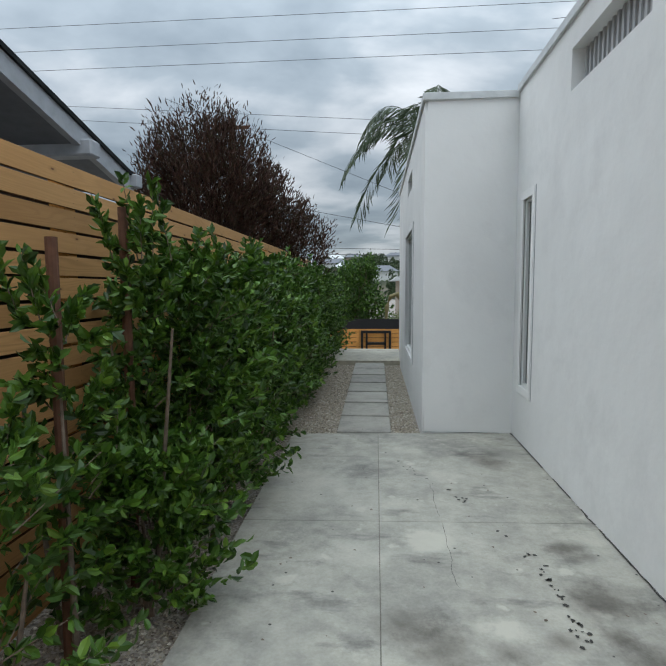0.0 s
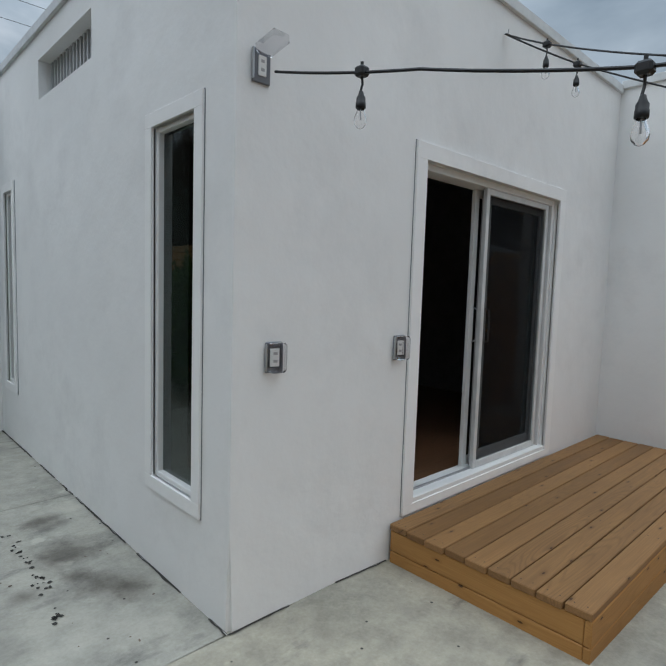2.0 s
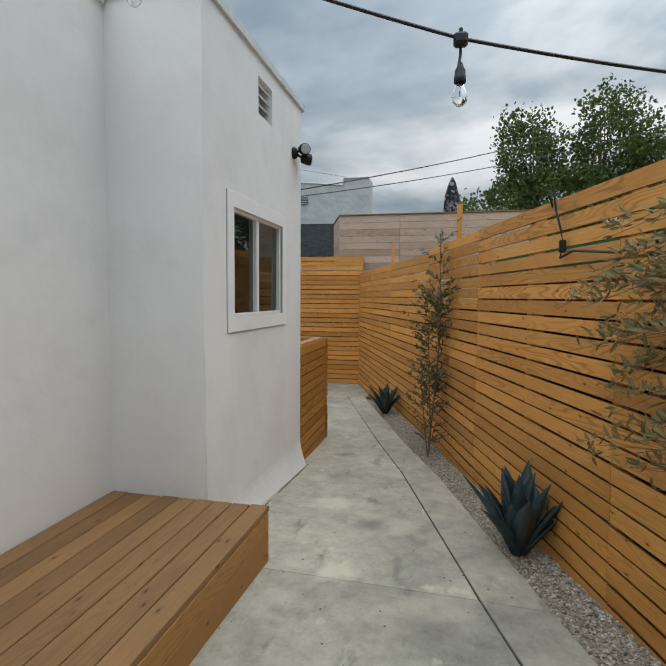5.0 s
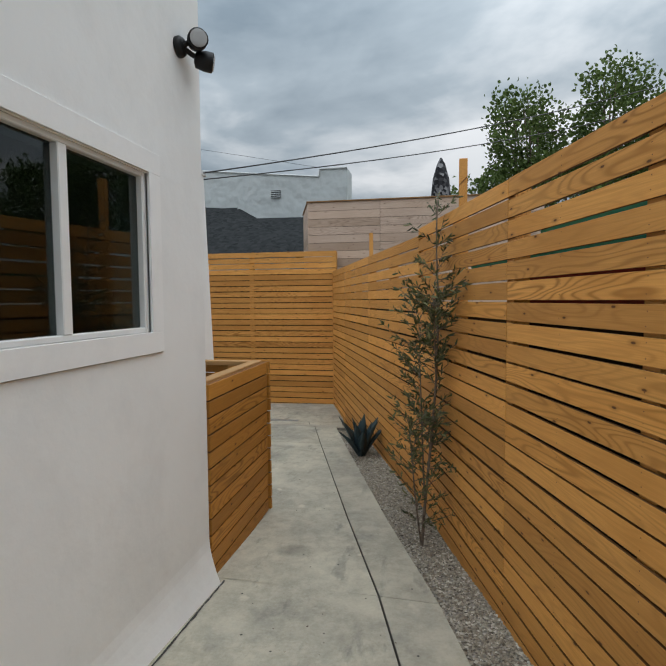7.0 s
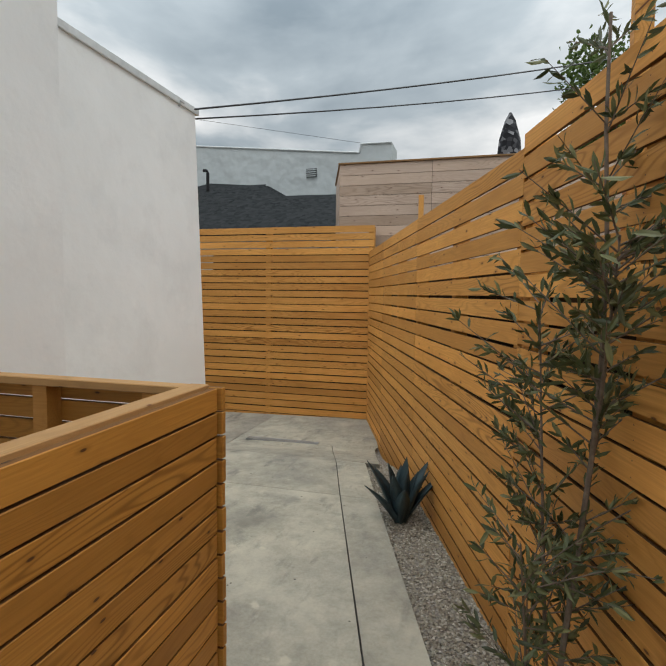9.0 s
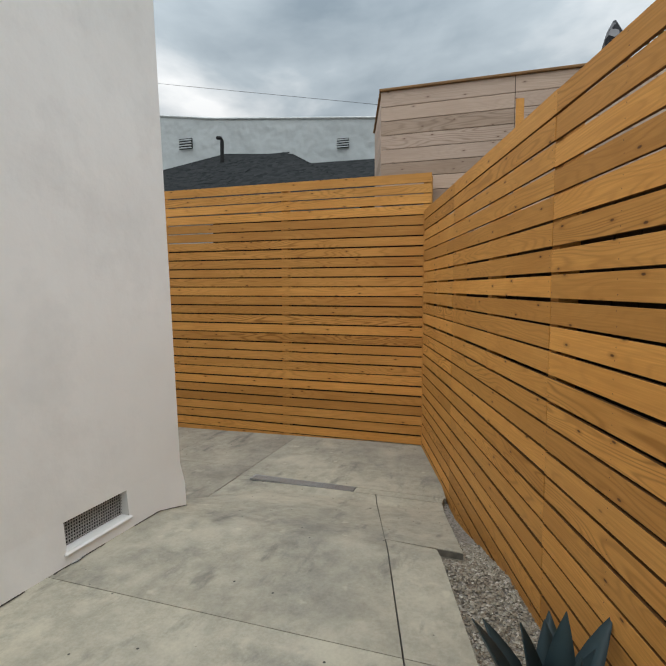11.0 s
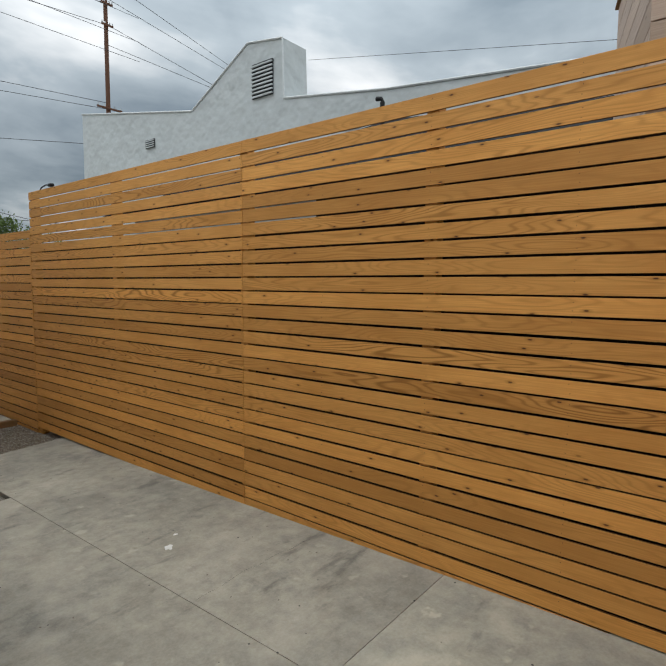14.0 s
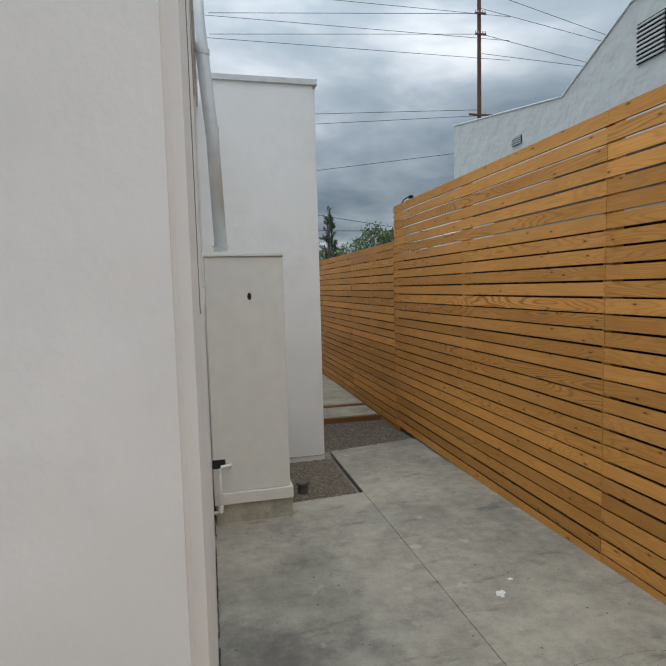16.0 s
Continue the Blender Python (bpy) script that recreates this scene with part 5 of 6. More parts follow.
# ---- fixtures on the house ----
def outlet(x, z, closed=True):
    ob = thing("outlet_cover", "clear bubble weatherproof outlet cover on the stucco wall" if closed else "open clear weatherproof outlet cover with cord plugged in", "outlet", pose(x, S_Y, z))
    part("backplate", nbox(-0.045, -0.012, -0.068, 0.045, 0.0, 0.068, bev=0.004), M_NBGREY, ob, "dark grey back plate")
    part("socket", nbox(-0.02, -0.018, -0.04, 0.02, -0.0125, 0.04, bev=0.002), M_VINYL, ob, "pale outlet face")
    for zz in (-0.022, 0.012):
        part("slot", nbox(-0.008, -0.0195, zz, 0.008, -0.0182, zz + 0.012), M_GREYBOX, ob)
    bm = nbox(-0.043, -0.062, -0.066, 0.043, -0.014, 0.066, bev=0.012)
    lid = part("cover", bm, M_SMOKE, ob, "translucent bubble cover", at=Matrix.Identity(4) if closed else pose(0, -0.014, 0.05, -100) @ pose(0, 0.03, -0.07))
    part("hinge", nbox(-0.05, -0.025, -0.06, -0.044, -0.01, 0.06, bev=0.002), M_STEEL, ob)
    return ob


M_SMOKE, _n, _l, _b = mat("clear_polycarbonate", (0.80, 0.79, 0.80), 0.06)
_b.inputs["Transmission Weight"].default_value = 1.0
_b.inputs["IOR"].default_value = 1.12
outlet(1.60, 1.39)
outlet(2.465, 1.385)
outlet(1.505, 2.60, False)


def catenary(pts, n_=10, sag=0.03):
    out = []
    for a, b in zip(pts, pts[1:]):
        a, b = Vector(a), Vector(b)
        for i in range(n_):
            u = i / n_
            q = a.lerp(b, u)
            q.z -= sag * 4 * u * (1 - u) * (b - a).length
            out.append(tuple(q))
    out.append(tuple(pts[-1]))
    return out


def string_light(knots, lamps):
    """A black cable with drop sockets and clear bulbs."""
    ob = thing("string_light", "black festoon cable with clear unlit bulbs above the patio", "string light", group="patio string lights")
    bm = bmesh.new()
    tube(bm, catenary(knots, 10, 0.012), 0.0055, 6)
    part("cable", bm, M_BLACK, ob)
    for q in lamps:
        q = Vector(q)
        bm = bmesh.new()
        box(bm, q.x - 0.022, q.y - 0.022, q.z - 0.022, q.x + 0.022, q.y + 0.022, q.z + 0.014, bev=0.008)
        tube(bm, [(q.x, q.y, q.z - 0.01), (q.x + 0.006, q.y, q.z - 0.045), (q.x, q.y + 0.004, q.z - 0.075)], 0.0045, 6)
        tube(bm, [(q.x, q.y, q.z + 0.01), (q.x, q.y, q.z + 0.03)], 0.006, 6)
        tee = part("drop", bm, M_BLACK, ob)
        bm = lathe(bmesh.new(), [(0.006, 0.0), (0.010, -0.004), (0.014, -0.02), (0.021, -0.032), (0.021, -0.05), (0.023, -0.052), (0.023, -0.075), (0.02, -0.078)], 14, pose(q.x, q.y, q.z - 0.07) @ Matrix.Scale(0.8, 4))
        part("socket", bm, M_BLACK, tee, smooth=True)
        bm = lathe(bmesh.new(), [(0.015, 0.0), (0.017, -0.012), (0.025, -0.032), (0.029, -0.05), (0.026, -0.068), (0.014, -0.082), (0.004, -0.086)], 16, pose(q.x, q.y, q.z - 0.132) @ Matrix.Scale(0.82, 4))
        bulb = part("bulb", bm, M_GLASS, tee, "clear glass bulb", smooth=True)
        bm = bmesh.new()
        tube(bm, [(q.x, q.y, q.z - 0.13), (q.x, q.y, q.z - 0.155), (q.x + 0.004, q.y, q.z - 0.17)], 0.003, 5)
        part("filament_stem", bm, M_STEEL, bulb)
    return ob


A0, A1 = (1.53, 1.29, 2.57), (1.756, -0.016, 2.307)
string_light([A0, (1.62, 0.62, 2.43), A1, (1.93, -0.95, 2.275), (2.15, -2.0, 2.25), (2.3, -2.58, 2.38)], [(1.592, 0.86, 2.48), A1, (1.94, -0.98, 2.275), (2.12, -1.85, 2.24)])
B0 = (3.40, 1.35, 3.36)
string_light([B0, (3.343, 1.039, 3.189), (3.03, 0.189, 2.782), (2.73, -0.68, 2.50), (2.45, -1.6, 2.36), (2.25, -2.55, 2.42)], [(3.343, 1.039, 3.189), (3.03, 0.189, 2.782), (2.73, -0.68, 2.50), (2.47, -1.55, 2.365)])
string_light([B0, (3.62, 0.97, 3.14), (3.79, 0.058, 2.72), (4.08, -0.86, 2.475), (4.40, -1.98, 2.36)], [(3.62, 0.97, 3.14), (3.79, 0.058, 2.72), (4.08, -0.86, 2.475)])
bm = bmesh.new()
tube(bm, [(3.40, 1.38, 3.36), (3.40, 1.33, 3.36), (3.40, 1.33, 3.385)], 0.004, 6)
tagged(new("screw_hook", mesh_of(bm, "screw_hook", M_STEEL)), "small steel screw hook in the stucco wall", "hook")

flood = thing("flood_light", "black twin-head security light on the stucco corner", "light", pose(7.42, B2_Y, 3.08))
part("base", lathe(bmesh.new(), [(0.055, 0), (0.055, 0.02), (0.045, 0.035)], 16, pose(0, 0, 0, 90)), M_IRON, flood, smooth=True)
for dx, dz, yaw in ((0.01, 0.04, -55), (0.11, -0.03, 25)):
    m_ = pose(dx + 0.02, -0.10, dz, 0, 0, yaw) @ pose(0, 0, 0, 98)
    head = part("lamp_head", lathe(bmesh.new(), [(0.02, -0.06), (0.045, -0.05), (0.055, 0.0), (0.055, 0.04), (0.05, 0.045)], 18, m_), M_IRON, flood, "black lamp head", smooth=True)
    part("lens", lathe(bmesh.new(), [(0.046, 0.0455), (0.046, 0.05), (0.03, 0.053)], 18, m_), M_GREYBOX, head, "pale lens")
    bm = bmesh.new()
    tube(bm, [(0, -0.02, 0), (dx * 0.6 + 0.01, -0.06, dz * 0.7)], 0.014, 8)
    part("arm", bm, M_IRON, flood)

# gas heater cupboard with flue, pipes, drain cleanout
M_CAB = plain("cream_metal_paint", (0.72, 0.71, 0.66), 0.45, vary=0.04)
cab = thing("heater_cupboard", "tall cream metal water heater cupboard against the wall", "cupboard")
part("plinth", nbox(12.66, 6.52, -0.62, 13.36, 7.2, -0.40, bev=0.01), M_CONC, cab, "rough concrete plinth")
part("skirting", nbox(12.65, 6.49, -0.398, 13.365, 7.2, -0.29, bev=0.006), M_CAB, cab, "white kick board")
part("body", nbox(12.65, 6.51, -0.288, 13.34, 7.2, 1.82, bev=0.006), M_CAB, cab)
part("lid", nbox(12.645, 6.495, 1.822, 13.345, 7.2, 1.852, bev=0.004), M_CAB, cab)
part("finger_hole", lathe(bmesh.new(), [(0.022, 0), (0.022, 0.004), (0.02, 0.005)], 14, pose(13.03, 6.509, 1.47, 90) @ Matrix.Diagonal((0.8, 1.5, 1, 1))), M_BLACK, cab, "dark round finger hole")
part("pipe_slot", nbox(12.645, 6.503, -0.06, 12.76, 6.509, 0.02), M_BLACK, cab, "dark slot round the pipe")
M_FLUE = plain("galvanised_flue", (0.62, 0.64, 0.64), 0.35, 0.35, vary=0.06)
flue = thing("flue_pipe", "pale galvanised flue pipe rising from the cupboard", "pipe")
bm = bmesh.new()
tube(bm, [(12.81, 6.80, 1.93), (12.78, 6.80, 2.9), (12.70, 6.80, 3.9), (12.68, 6.80, 4.9)], 0.058, 16)
part("pipe", bm, M_FLUE, flue, smooth=True)
part("collar", lathe(bmesh.new(), [(0.12, 1.853), (0.12, 1.862), (0.066, 1.885), (0.066, 1.92), (0.08, 1.93), (0.08, 1.937), (0.06, 1.94)], 18, pose(12.81, 6.80, 0)), M_FLUE, flue)
for z, x in ((2.95, 12.777), (3.62, 12.725)):
    part("band", lathe(bmesh.new(), [(0.062, z), (0.062, z + 0.05), (0.06, z + 0.052)], 16, pose(x, 6.80, 0)), M_FLUE, flue)
gas = thing("gas_pipe", "white gas pipe along the foot of the wall", "pipe")
bm = bmesh.new()
tube(bm, [(12.80, 6.51, -0.02), (12.80, 6.44, -0.02), (12.72, 6.42, -0.02), (12.705, 6.42, -0.04), (12.705, 6.42, -0.40), (12.68, 6.42, -0.43), (12.60, 6.42, -0.43)], 0.016, 10)
part("pipe", bm, M_CAB, gas, smooth=True)
part("elbow", lathe(bmesh.new(), [(0.022, -0.03), (0.022, 0.03), (0.018, 0.032)], 12, pose(12.705, 6.42, -0.40)), M_CAB, gas)
M_RUBBLE = plain("dull_brown_iron", (0.12, 0.105, 0.09), 0.8, vary=0.3)
clean = thing("drain_cleanout", "grey capped drain pipe standing in gravel", "drain pipe", pose(13.57, 7.20, -0.66))
part("pipe", lathe(bmesh.new(), [(0.055, 0), (0.055, 0.11), (0.05, 0.115)], 18), M_RUBBLE, clean)
part("cap", lathe(bmesh.new(), [(0.075, 0.117), (0.078, 0.122), (0.074, 0.14), (0.05, 0.15)], 18), M_RUBBLE, clean, "dull grey cap")
for yy in (10.0, 10.9):
    tagged(new("timber_edging", mesh_of(nbox(14.1, yy, -0.7, 15.38, yy + 0.09, -0.585, bev=0.008), "timber_edging", M_DECK)), "brown timber edging laid across the side path", "edging")
tagged(new("side_path_slab", mesh_of(nbox(14.1, 10.1, -0.75, 15.38, 10.88, -0.61, bev=0.006), "side_path_slab", M_CONC)), "grey concrete side path slab", "path", kind="structure")
tagged(new("side_path_slab", mesh_of(nbox(14.1, 11.0, -0.75, 15.38, 16.9, -0.60, bev=0.006), "side_path_slab", M_CONC)), "grey concrete side path slab", "path", kind="structure")

# ---- wires, hooks, cords ----
def wire(name, label, a, b, r=0.012, sag=0.01, n_=14):
    bm = bmesh.new()
    tube(bm, catenary([a, b], n_, sag), r, 5)
    return tagged(new(name, mesh_of(bm, name, M_BLACK)), label, "wire")


pl = "thin overhead power line against the clouds"
for z in (16.35, 15.05, 13.98):
    wire("power_line", pl, (-40, 30, z - 0.1), (30, 30, z + 0.15), 0.013, 0.0)
for a, b in (((-30, 30.2, 12.9), (14, 30.2, 9.8)), ((-30, 30.3, 12.2), (14, 30.3, 9.0)), ((-30, 30.3, 4.6), (14, 30.3, 3.4)), ((-30, 30.4, 4.2), (14, 30.4, 3.1)), ((-30, 30.5, 11.0), (14, 30.5, 2.6)), ((-12, 30.6, 12.4), (14, 30.6, 1.6))):
    wire("power_line", pl, a, b, 0.012, 0.0)
for a, b in (((13.7, 45, 22.55), (36.8, 45, 24.5)), ((13.7, 45, 21.0), (36.6, 45, 22.8)), ((13.7, 45, 14.9), (36.2, 45, 16.5)), ((13.7, 45, 13.95), (36.2, 45, 16.0)), ((16, 45, 10.2), (40, 45, 13.6)), ((16, 45, 8.3), (45, 45, 4.0)), ((16, 45, 6.2), (45, 45, 6.1)),
             ((36.5, 45, 24.9), (80, 45, 18.5)), ((36.5, 45, 22.8), (80, 45, 16.0)), ((36.5, 45, 26.4), (80, 45, 17.0)), ((36.5, 45, 21.2), (80, 45, 19.5))):
    wire("power_line", pl, a, b, 0.022, 0.0)
wire("service_cable", "black service cable from the house corner", (12.50, 2.95, 3.67), (20.5, -6.5, 7.3), 0.012, 0.012)
wire("service_cable", "black service cable from the house corner", (12.60, 2.93, 3.60), (20.5, -6.3, 6.7), 0.010, 0.014)
wire("service_cable", "thin cable above the trees", (26.5, 14, 9.15), (26.5, 3, 6.95), 0.007, 0.0)
hookm = bmesh.new()
tube(hookm, [(12.25, 2.92, 3.66), (12.25, 2.88, 3.62), (12.25, 2.87, 3.68), (12.52, 2.90, 3.69)], 0.007, 6)
tagged(new("cable_hook", mesh_of(hookm, "cable_hook", M_STEEL)), "steel cable hook under the parapet", "hook")
cordm = bmesh.new()
tube(cordm, [(6.22, -1.50, 2.30), (6.20, -1.47, 2.38), (6.12, -1.49, 2.37), (6.10, -1.50, 2.26), (6.02, -1.52, 2.12), (5.99, -1.53, 2.03), (6.02, -1.52, 1.95), (5.85, -1.56, 1.98), (5.4, -1.69, 1.93), (4.9, -1.83, 2.02), (4.4, -1.97, 2.22)], 0.008, 6)
box(cordm, 5.97, -1.545, 1.98, 6.01, -1.505, 2.06, bev=0.006)
tagged(new("extension_cord", mesh_of(cordm, "extension_cord", M_BLACK)), "black extension cord looped over the fence", "cord")
hose = bmesh.new()
tube(hose, [(15.42, 9.0, 2.69), (15.42, 8.94, 2.73), (15.42, 8.8, 2.745), (15.42, 8.7, 2.735)], 0.009, 6)
box(hose, 15.39, 8.62, 2.71, 15.45, 8.71, 2.75, bev=0.012)
tagged(new("fence_camera", mesh_of(hose, "fence_camera", M_IRON)), "small black cabled device on the fence top", "device")

# teal tarp and red board behind the fence gaps
d_ = Vector((5.6, 1.57, 0)).normalized()
for zz, hh, m_, nm, lb, u0, u1 in ((1.91, 0.08, M_TEAL, "tarp", "teal tarp behind the fence boards", 1.1, 5.5), (2.028, 0.05, M_TEAL, "tarp", "folded teal tarp edge behind the fence boards", 2.15, 5.5), (1.75, 0.17, M_RED, "red_board", "dark red board behind the fence gaps", 1.75, 4.6)):
    bm = nbox(u0, 0.104, zz - hh / 2, u1, 0.112, zz + hh / 2)
    ob = new(nm, mesh_of(bm, nm, m_))
    ob.matrix_basis = pose(FB[0], FB[1], 0, 0, 0, math.degrees(math.atan2(FC[1] - FB[1], FC[0] - FB[0])))
    tagged(ob, lb, nm.replace("_", " "))


# ---- stains and debris on the concrete ----
M_WHITE = plain("white_paint_spill", (0.74, 0.73, 0.70), 0.7)


def blot(bm, x, y, r, rng, squash=1.0, turn=0.0, n_=11, lift=0.0042):
    ring = []
    for k in range(n_):
        a = 2 * math.pi * k / n_
        rr = r * rng.uniform(0.55, 1.25)
        px, py = rr * math.cos(a), rr * squash * math.sin(a)
        qx, qy = x + px * math.cos(turn) - py * math.sin(turn), y + px * math.sin(turn) + py * math.cos(turn)
        ring.append(bm.verts.new((qx, qy, height(qx, qy) + lift)))
    bm.faces.new(ring)


rng_s = np.random.default_rng(91)
bm = bmesh.new()
for line in (
    ((0.43, 4.01), (0.44, 3.40)),
    ((0.43, 3.32), (0.42, 2.83), (0.42, 2.56)),
    ((4.18, -0.03), (3.55, -0.03), (3.10, -0.02)),
    ((14.17, 4.05), (14.55, 4.08), (14.71, 4.09), (15.30, 4.04)),
):
    way_pts = []
    for (ax, ay), (bx, by) in zip(line, line[1:]):
        m_ = max(3, int(math.hypot(bx - ax, by - ay) / 0.035))
        way_pts += [(ax + (bx - ax) * i / m_, ay + (by - ay) * i / m_) for i in range(m_)]
    prev = None
    for i, (ax, ay) in enumerate(way_pts):
        off = 0.022 * noise.noise(Vector((ax * 6, ay * 6, 1.0))) + rng_s.normal(0, 0.003)
        w_ = 0.0006 + 0.0014 * abs(noise.noise(Vector((ax * 11, ay * 11, 4.0))))
        q = [(ax + off - w_, ay + off + w_), (ax + off + w_, ay + off - w_)]
        cur = [bm.verts.new((u_, v_, height(u_, v_) + 0.003)) for u_, v_ in q]
        if prev:
            bm.faces.new((prev[0], prev[1], cur[1], cur[0]))
        prev = cur
tagged(new("cracks", mesh_of(bm, "cracks", M_TAR)), "hairline cracks wandering across the concrete", "crack", kind="stuff")
bm = bmesh.new()
trail_y = [4.77, 4.18, 3.81, 3.63, 3.31, 3.05, 2.82, 2.62, 2.45, 2.15, 1.9]
trail_x = [0.12, 0.35, 0.58, 0.67, 0.76, 0.85, 0.89, 0.91, 0.92, 0.88, 0.86]
for k in range(64):
    yy = rng_s.uniform(1.9, 4.8) if k > 20 else rng_s.uniform(1.9, 3.0)
    xx = float(np.interp(-yy, [-v for v in trail_y], trail_x)) + rng_s.normal(0, 0.018)
    blot(bm, xx, yy, rng_s.uniform(0.006, 0.017), rng_s, rng_s.uniform(0.6, 1.0), rng_s.uniform(0, 3))
tagged(new("tar_drips", mesh_of(bm, "tar_drips", M_TAR)), "trail of small dark drips on the concrete", "stain", kind="stuff")
bm = bmesh.new()
for k in range(26):
    blot(bm, 3.10 + rng_s.normal(0, 0.075), -0.40 + rng_s.normal(0, 0.055), rng_s.uniform(0.012, 0.05), rng_s, 0.7, rng_s.uniform(0, 3), 17, lift=0.0035 + 0.0002 * k)
for k in range(34):
    blot(bm, 3.10 + rng_s.normal(0, 0.17), -0.40 + rng_s.normal(0, 0.13), rng_s.uniform(0.003, 0.010), rng_s)
blot(bm, 14.49, 4.80, 0.05, rng_s, 0.6, 1.0)
blot(bm, 14.65, 4.95, 0.02, rng_s)
tagged(new("paint_spill", mesh_of(bm, "paint_spill", M_WHITE)), "spattered white paint spill on the concrete", "stain", kind="stuff")
bm = bmesh.new()
for k in range(170):
    zone = k % 3
    xx, yy = ((rng_s.uniform(2.0, 7.5), 0) if zone == 0 else (rng_s.uniform(12.8, 15.3), rng_s.uniform(3.2, 8.0)) if zone == 1 else (rng_s.uniform(-0.75, 1.35), rng_s.uniform(1.4, 5.3)))
    if zone == 0:
        yy = rng_s.uniform(float(np.interp(xx, [0, 7.7], [-2.8, -0.7])), 0.2)
    blot(bm, xx, yy, rng_s.uniform(0.004, 0.011), rng_s, rng_s.uniform(0.3, 1.0), rng_s.uniform(0, 3), 7)
tagged(new("leaf_litter", mesh_of(bm, "leaf_litter", M_BARK)), "scattered dry leaf bits on the concrete", "litter", kind="stuff")


# ---- surroundings ----
# cedar-clad shed behind the corner of the two fences
shed = thing("garden_shed", "pale weathered board-clad shed behind the fence", "shed")
part("wall_core", nbox(15.66, -2.75, -0.6, 17.0, 1.90, 3.72), M_GAP_DARK, shed)
for k in range(26):
    z0 = 3.551 - k * 0.166
    tall = 0.174 if k == 0 else 0.160
    for a, b in ((-2.75, 0.428), (0.433, 1.955)):
        part("board", nbox(-(b - a) / 2, -0.012, 0, (b - a) / 2, 0.011, tall, bev=0.003), M_SHED, shed, at=pose(15.644, (a + b) / 2, z0, 0, 0, 90))
    part("board", nbox(0, -0.02, 0, 1.66, 0, tall, bev=0.003), M_SHED, shed, at=pose(15.66, 1.955, z0, 0, 0, 17.4))
part("cap", nbox(15.60, -2.8, 3.728, 17.05, 1.97, 3.756, bev=0.004), M_DECK, shed, "brown capping board")
part("side_cap", nbox(-0.03, -0.03, 3.728, 1.68, 0.02, 3.752, bev=0.004), M_DECK, shed, "brown capping board", at=pose(15.66, 1.96, 0, 0, 0, 17.4))

umb = thing("patio_umbrella", "closed dark patterned patio umbrella behind the fence", "umbrella", pose(17.6, -0.8, 0))
bm = bmesh.new()
tube(bm, [(0, 0, -0.5), (0, 0, 4.95)], 0.025, 8)
part("pole", bm, M_IRON, umb)
part("canopy", lathe(bmesh.new(), [(0.06, 3.3), (0.24, 3.5), (0.26, 3.9), (0.2, 4.5), (0.1, 4.85), (0.02, 5.0)], 10), speckled("patterned_canopy", ((0.012, 0.012, 0.014), (0.03, 0.03, 0.035), (0.25, 0.25, 0.26)), 12), umb, "dark speckled fabric")

# grey stucco mission-style building
bld = thing("grey_building", "pale grey rough stucco building with shaped parapet", "building")
outline = [(28.9, -1), (28.9, 10.02), (19.85, 8.45), (16.5, 10.2), (14.75, 9.92), (14.68, 7.9), (10.5, 7.3), (4.0, 6.68), (3.95, 6.98), (2.83, 6.98), (2.83, -1)]
bm = bmesh.new()
f_ = bm.faces.new([bm.verts.new((26.0, y_, z_)) for y_, z_ in outline])
r_ = bmesh.ops.extrude_face_region(bm, geom=[f_])
bmesh.ops.translate(bm, vec=(1.2, 0, 0), verts=[v for v in r_["geom"] if isinstance(v, bmesh.types.BMVert)])
bmesh.ops.recalc_face_normals(bm, faces=bm.faces)
part("wall", bm, M_GREY_STUCCO, bld)
for (ya, za), (yb, zb) in zip(outline[1:-1], outline[2:-1]):
    bm = bmesh.new()
    tube(bm, [(25.98, ya, za), (25.98, yb, zb)], 0.035, 6)
    part("coping", bm, M_CAP, bld, "light coping")
for y0, y1, z0, z1, n_ in ((15.2, 16.25, 8.15, 9.35, 9), (22.5, 23.2, 7.45, 7.8, 4), (11.45, 11.98, 6.36, 6.72, 4), (5.6, 6.0, 5.9, 6.2, 4)):
    v_ = part("vent", nbox(25.95, y0, z0, 25.99, y1, z1), M_ROOMDARK, bld, "dark louvred vent")
    for k in range(n_):
        part("slat", nbox(25.9, y0, z0 + (k + 0.15) * (z1 - z0) / n_, 25.96, y1, z0 + (k + 0.55) * (z1 - z0) / n_), M_GREY_STUCCO, v_)

# low neighbouring house with a dark shingle hip roof
nh = thing("neighbour_house", "low house with charcoal shingle hip roof", "house")
part("wall", nbox(18.6, 3.2, -0.7, 25.5, 12.0, 2.95), M_GREY_STUCCO, nh)
bm = bmesh.new()
rp = [(18.2, 12.6, 2.9), (18.2, 2.6, 2.9), (25.6, 2.6, 2.9), (25.6, 12.6, 2.9), (22.0, 7.8, 4.96), (22.0, 5.85, 4.80)]
rv = [bm.verts.new(q) for q in rp]
for q in ((0, 1, 5, 4), (1, 2, 5), (2, 3, 4, 5), (3, 0, 4), (0, 3, 2, 1)):
    bm.faces.new([rv[i] for i in q])
roof = part("roof", bm, M_SHINGLE, nh, "charcoal asphalt shingles")
bm = bmesh.new()
lv = [bm.verts.new(q) for q in ((18.19, 6.6, 2.91), (18.19, 2.62, 2.91), (21.3, 2.62, 4.33), (21.3, 5.2, 4.36), (21.75, 6.0, 4.80), (24.4, 2.62, 2.91), (24.4, 6.6, 2.91))]
for q in ((0, 1, 2, 3, 4), (1, 5, 2), (5, 6, 4, 3, 2), (6, 0, 4), (0, 6, 5, 1)):
    bm.faces.new([lv[i] for i in q])
bmesh.ops.recalc_face_normals(bm, faces=bm.faces)
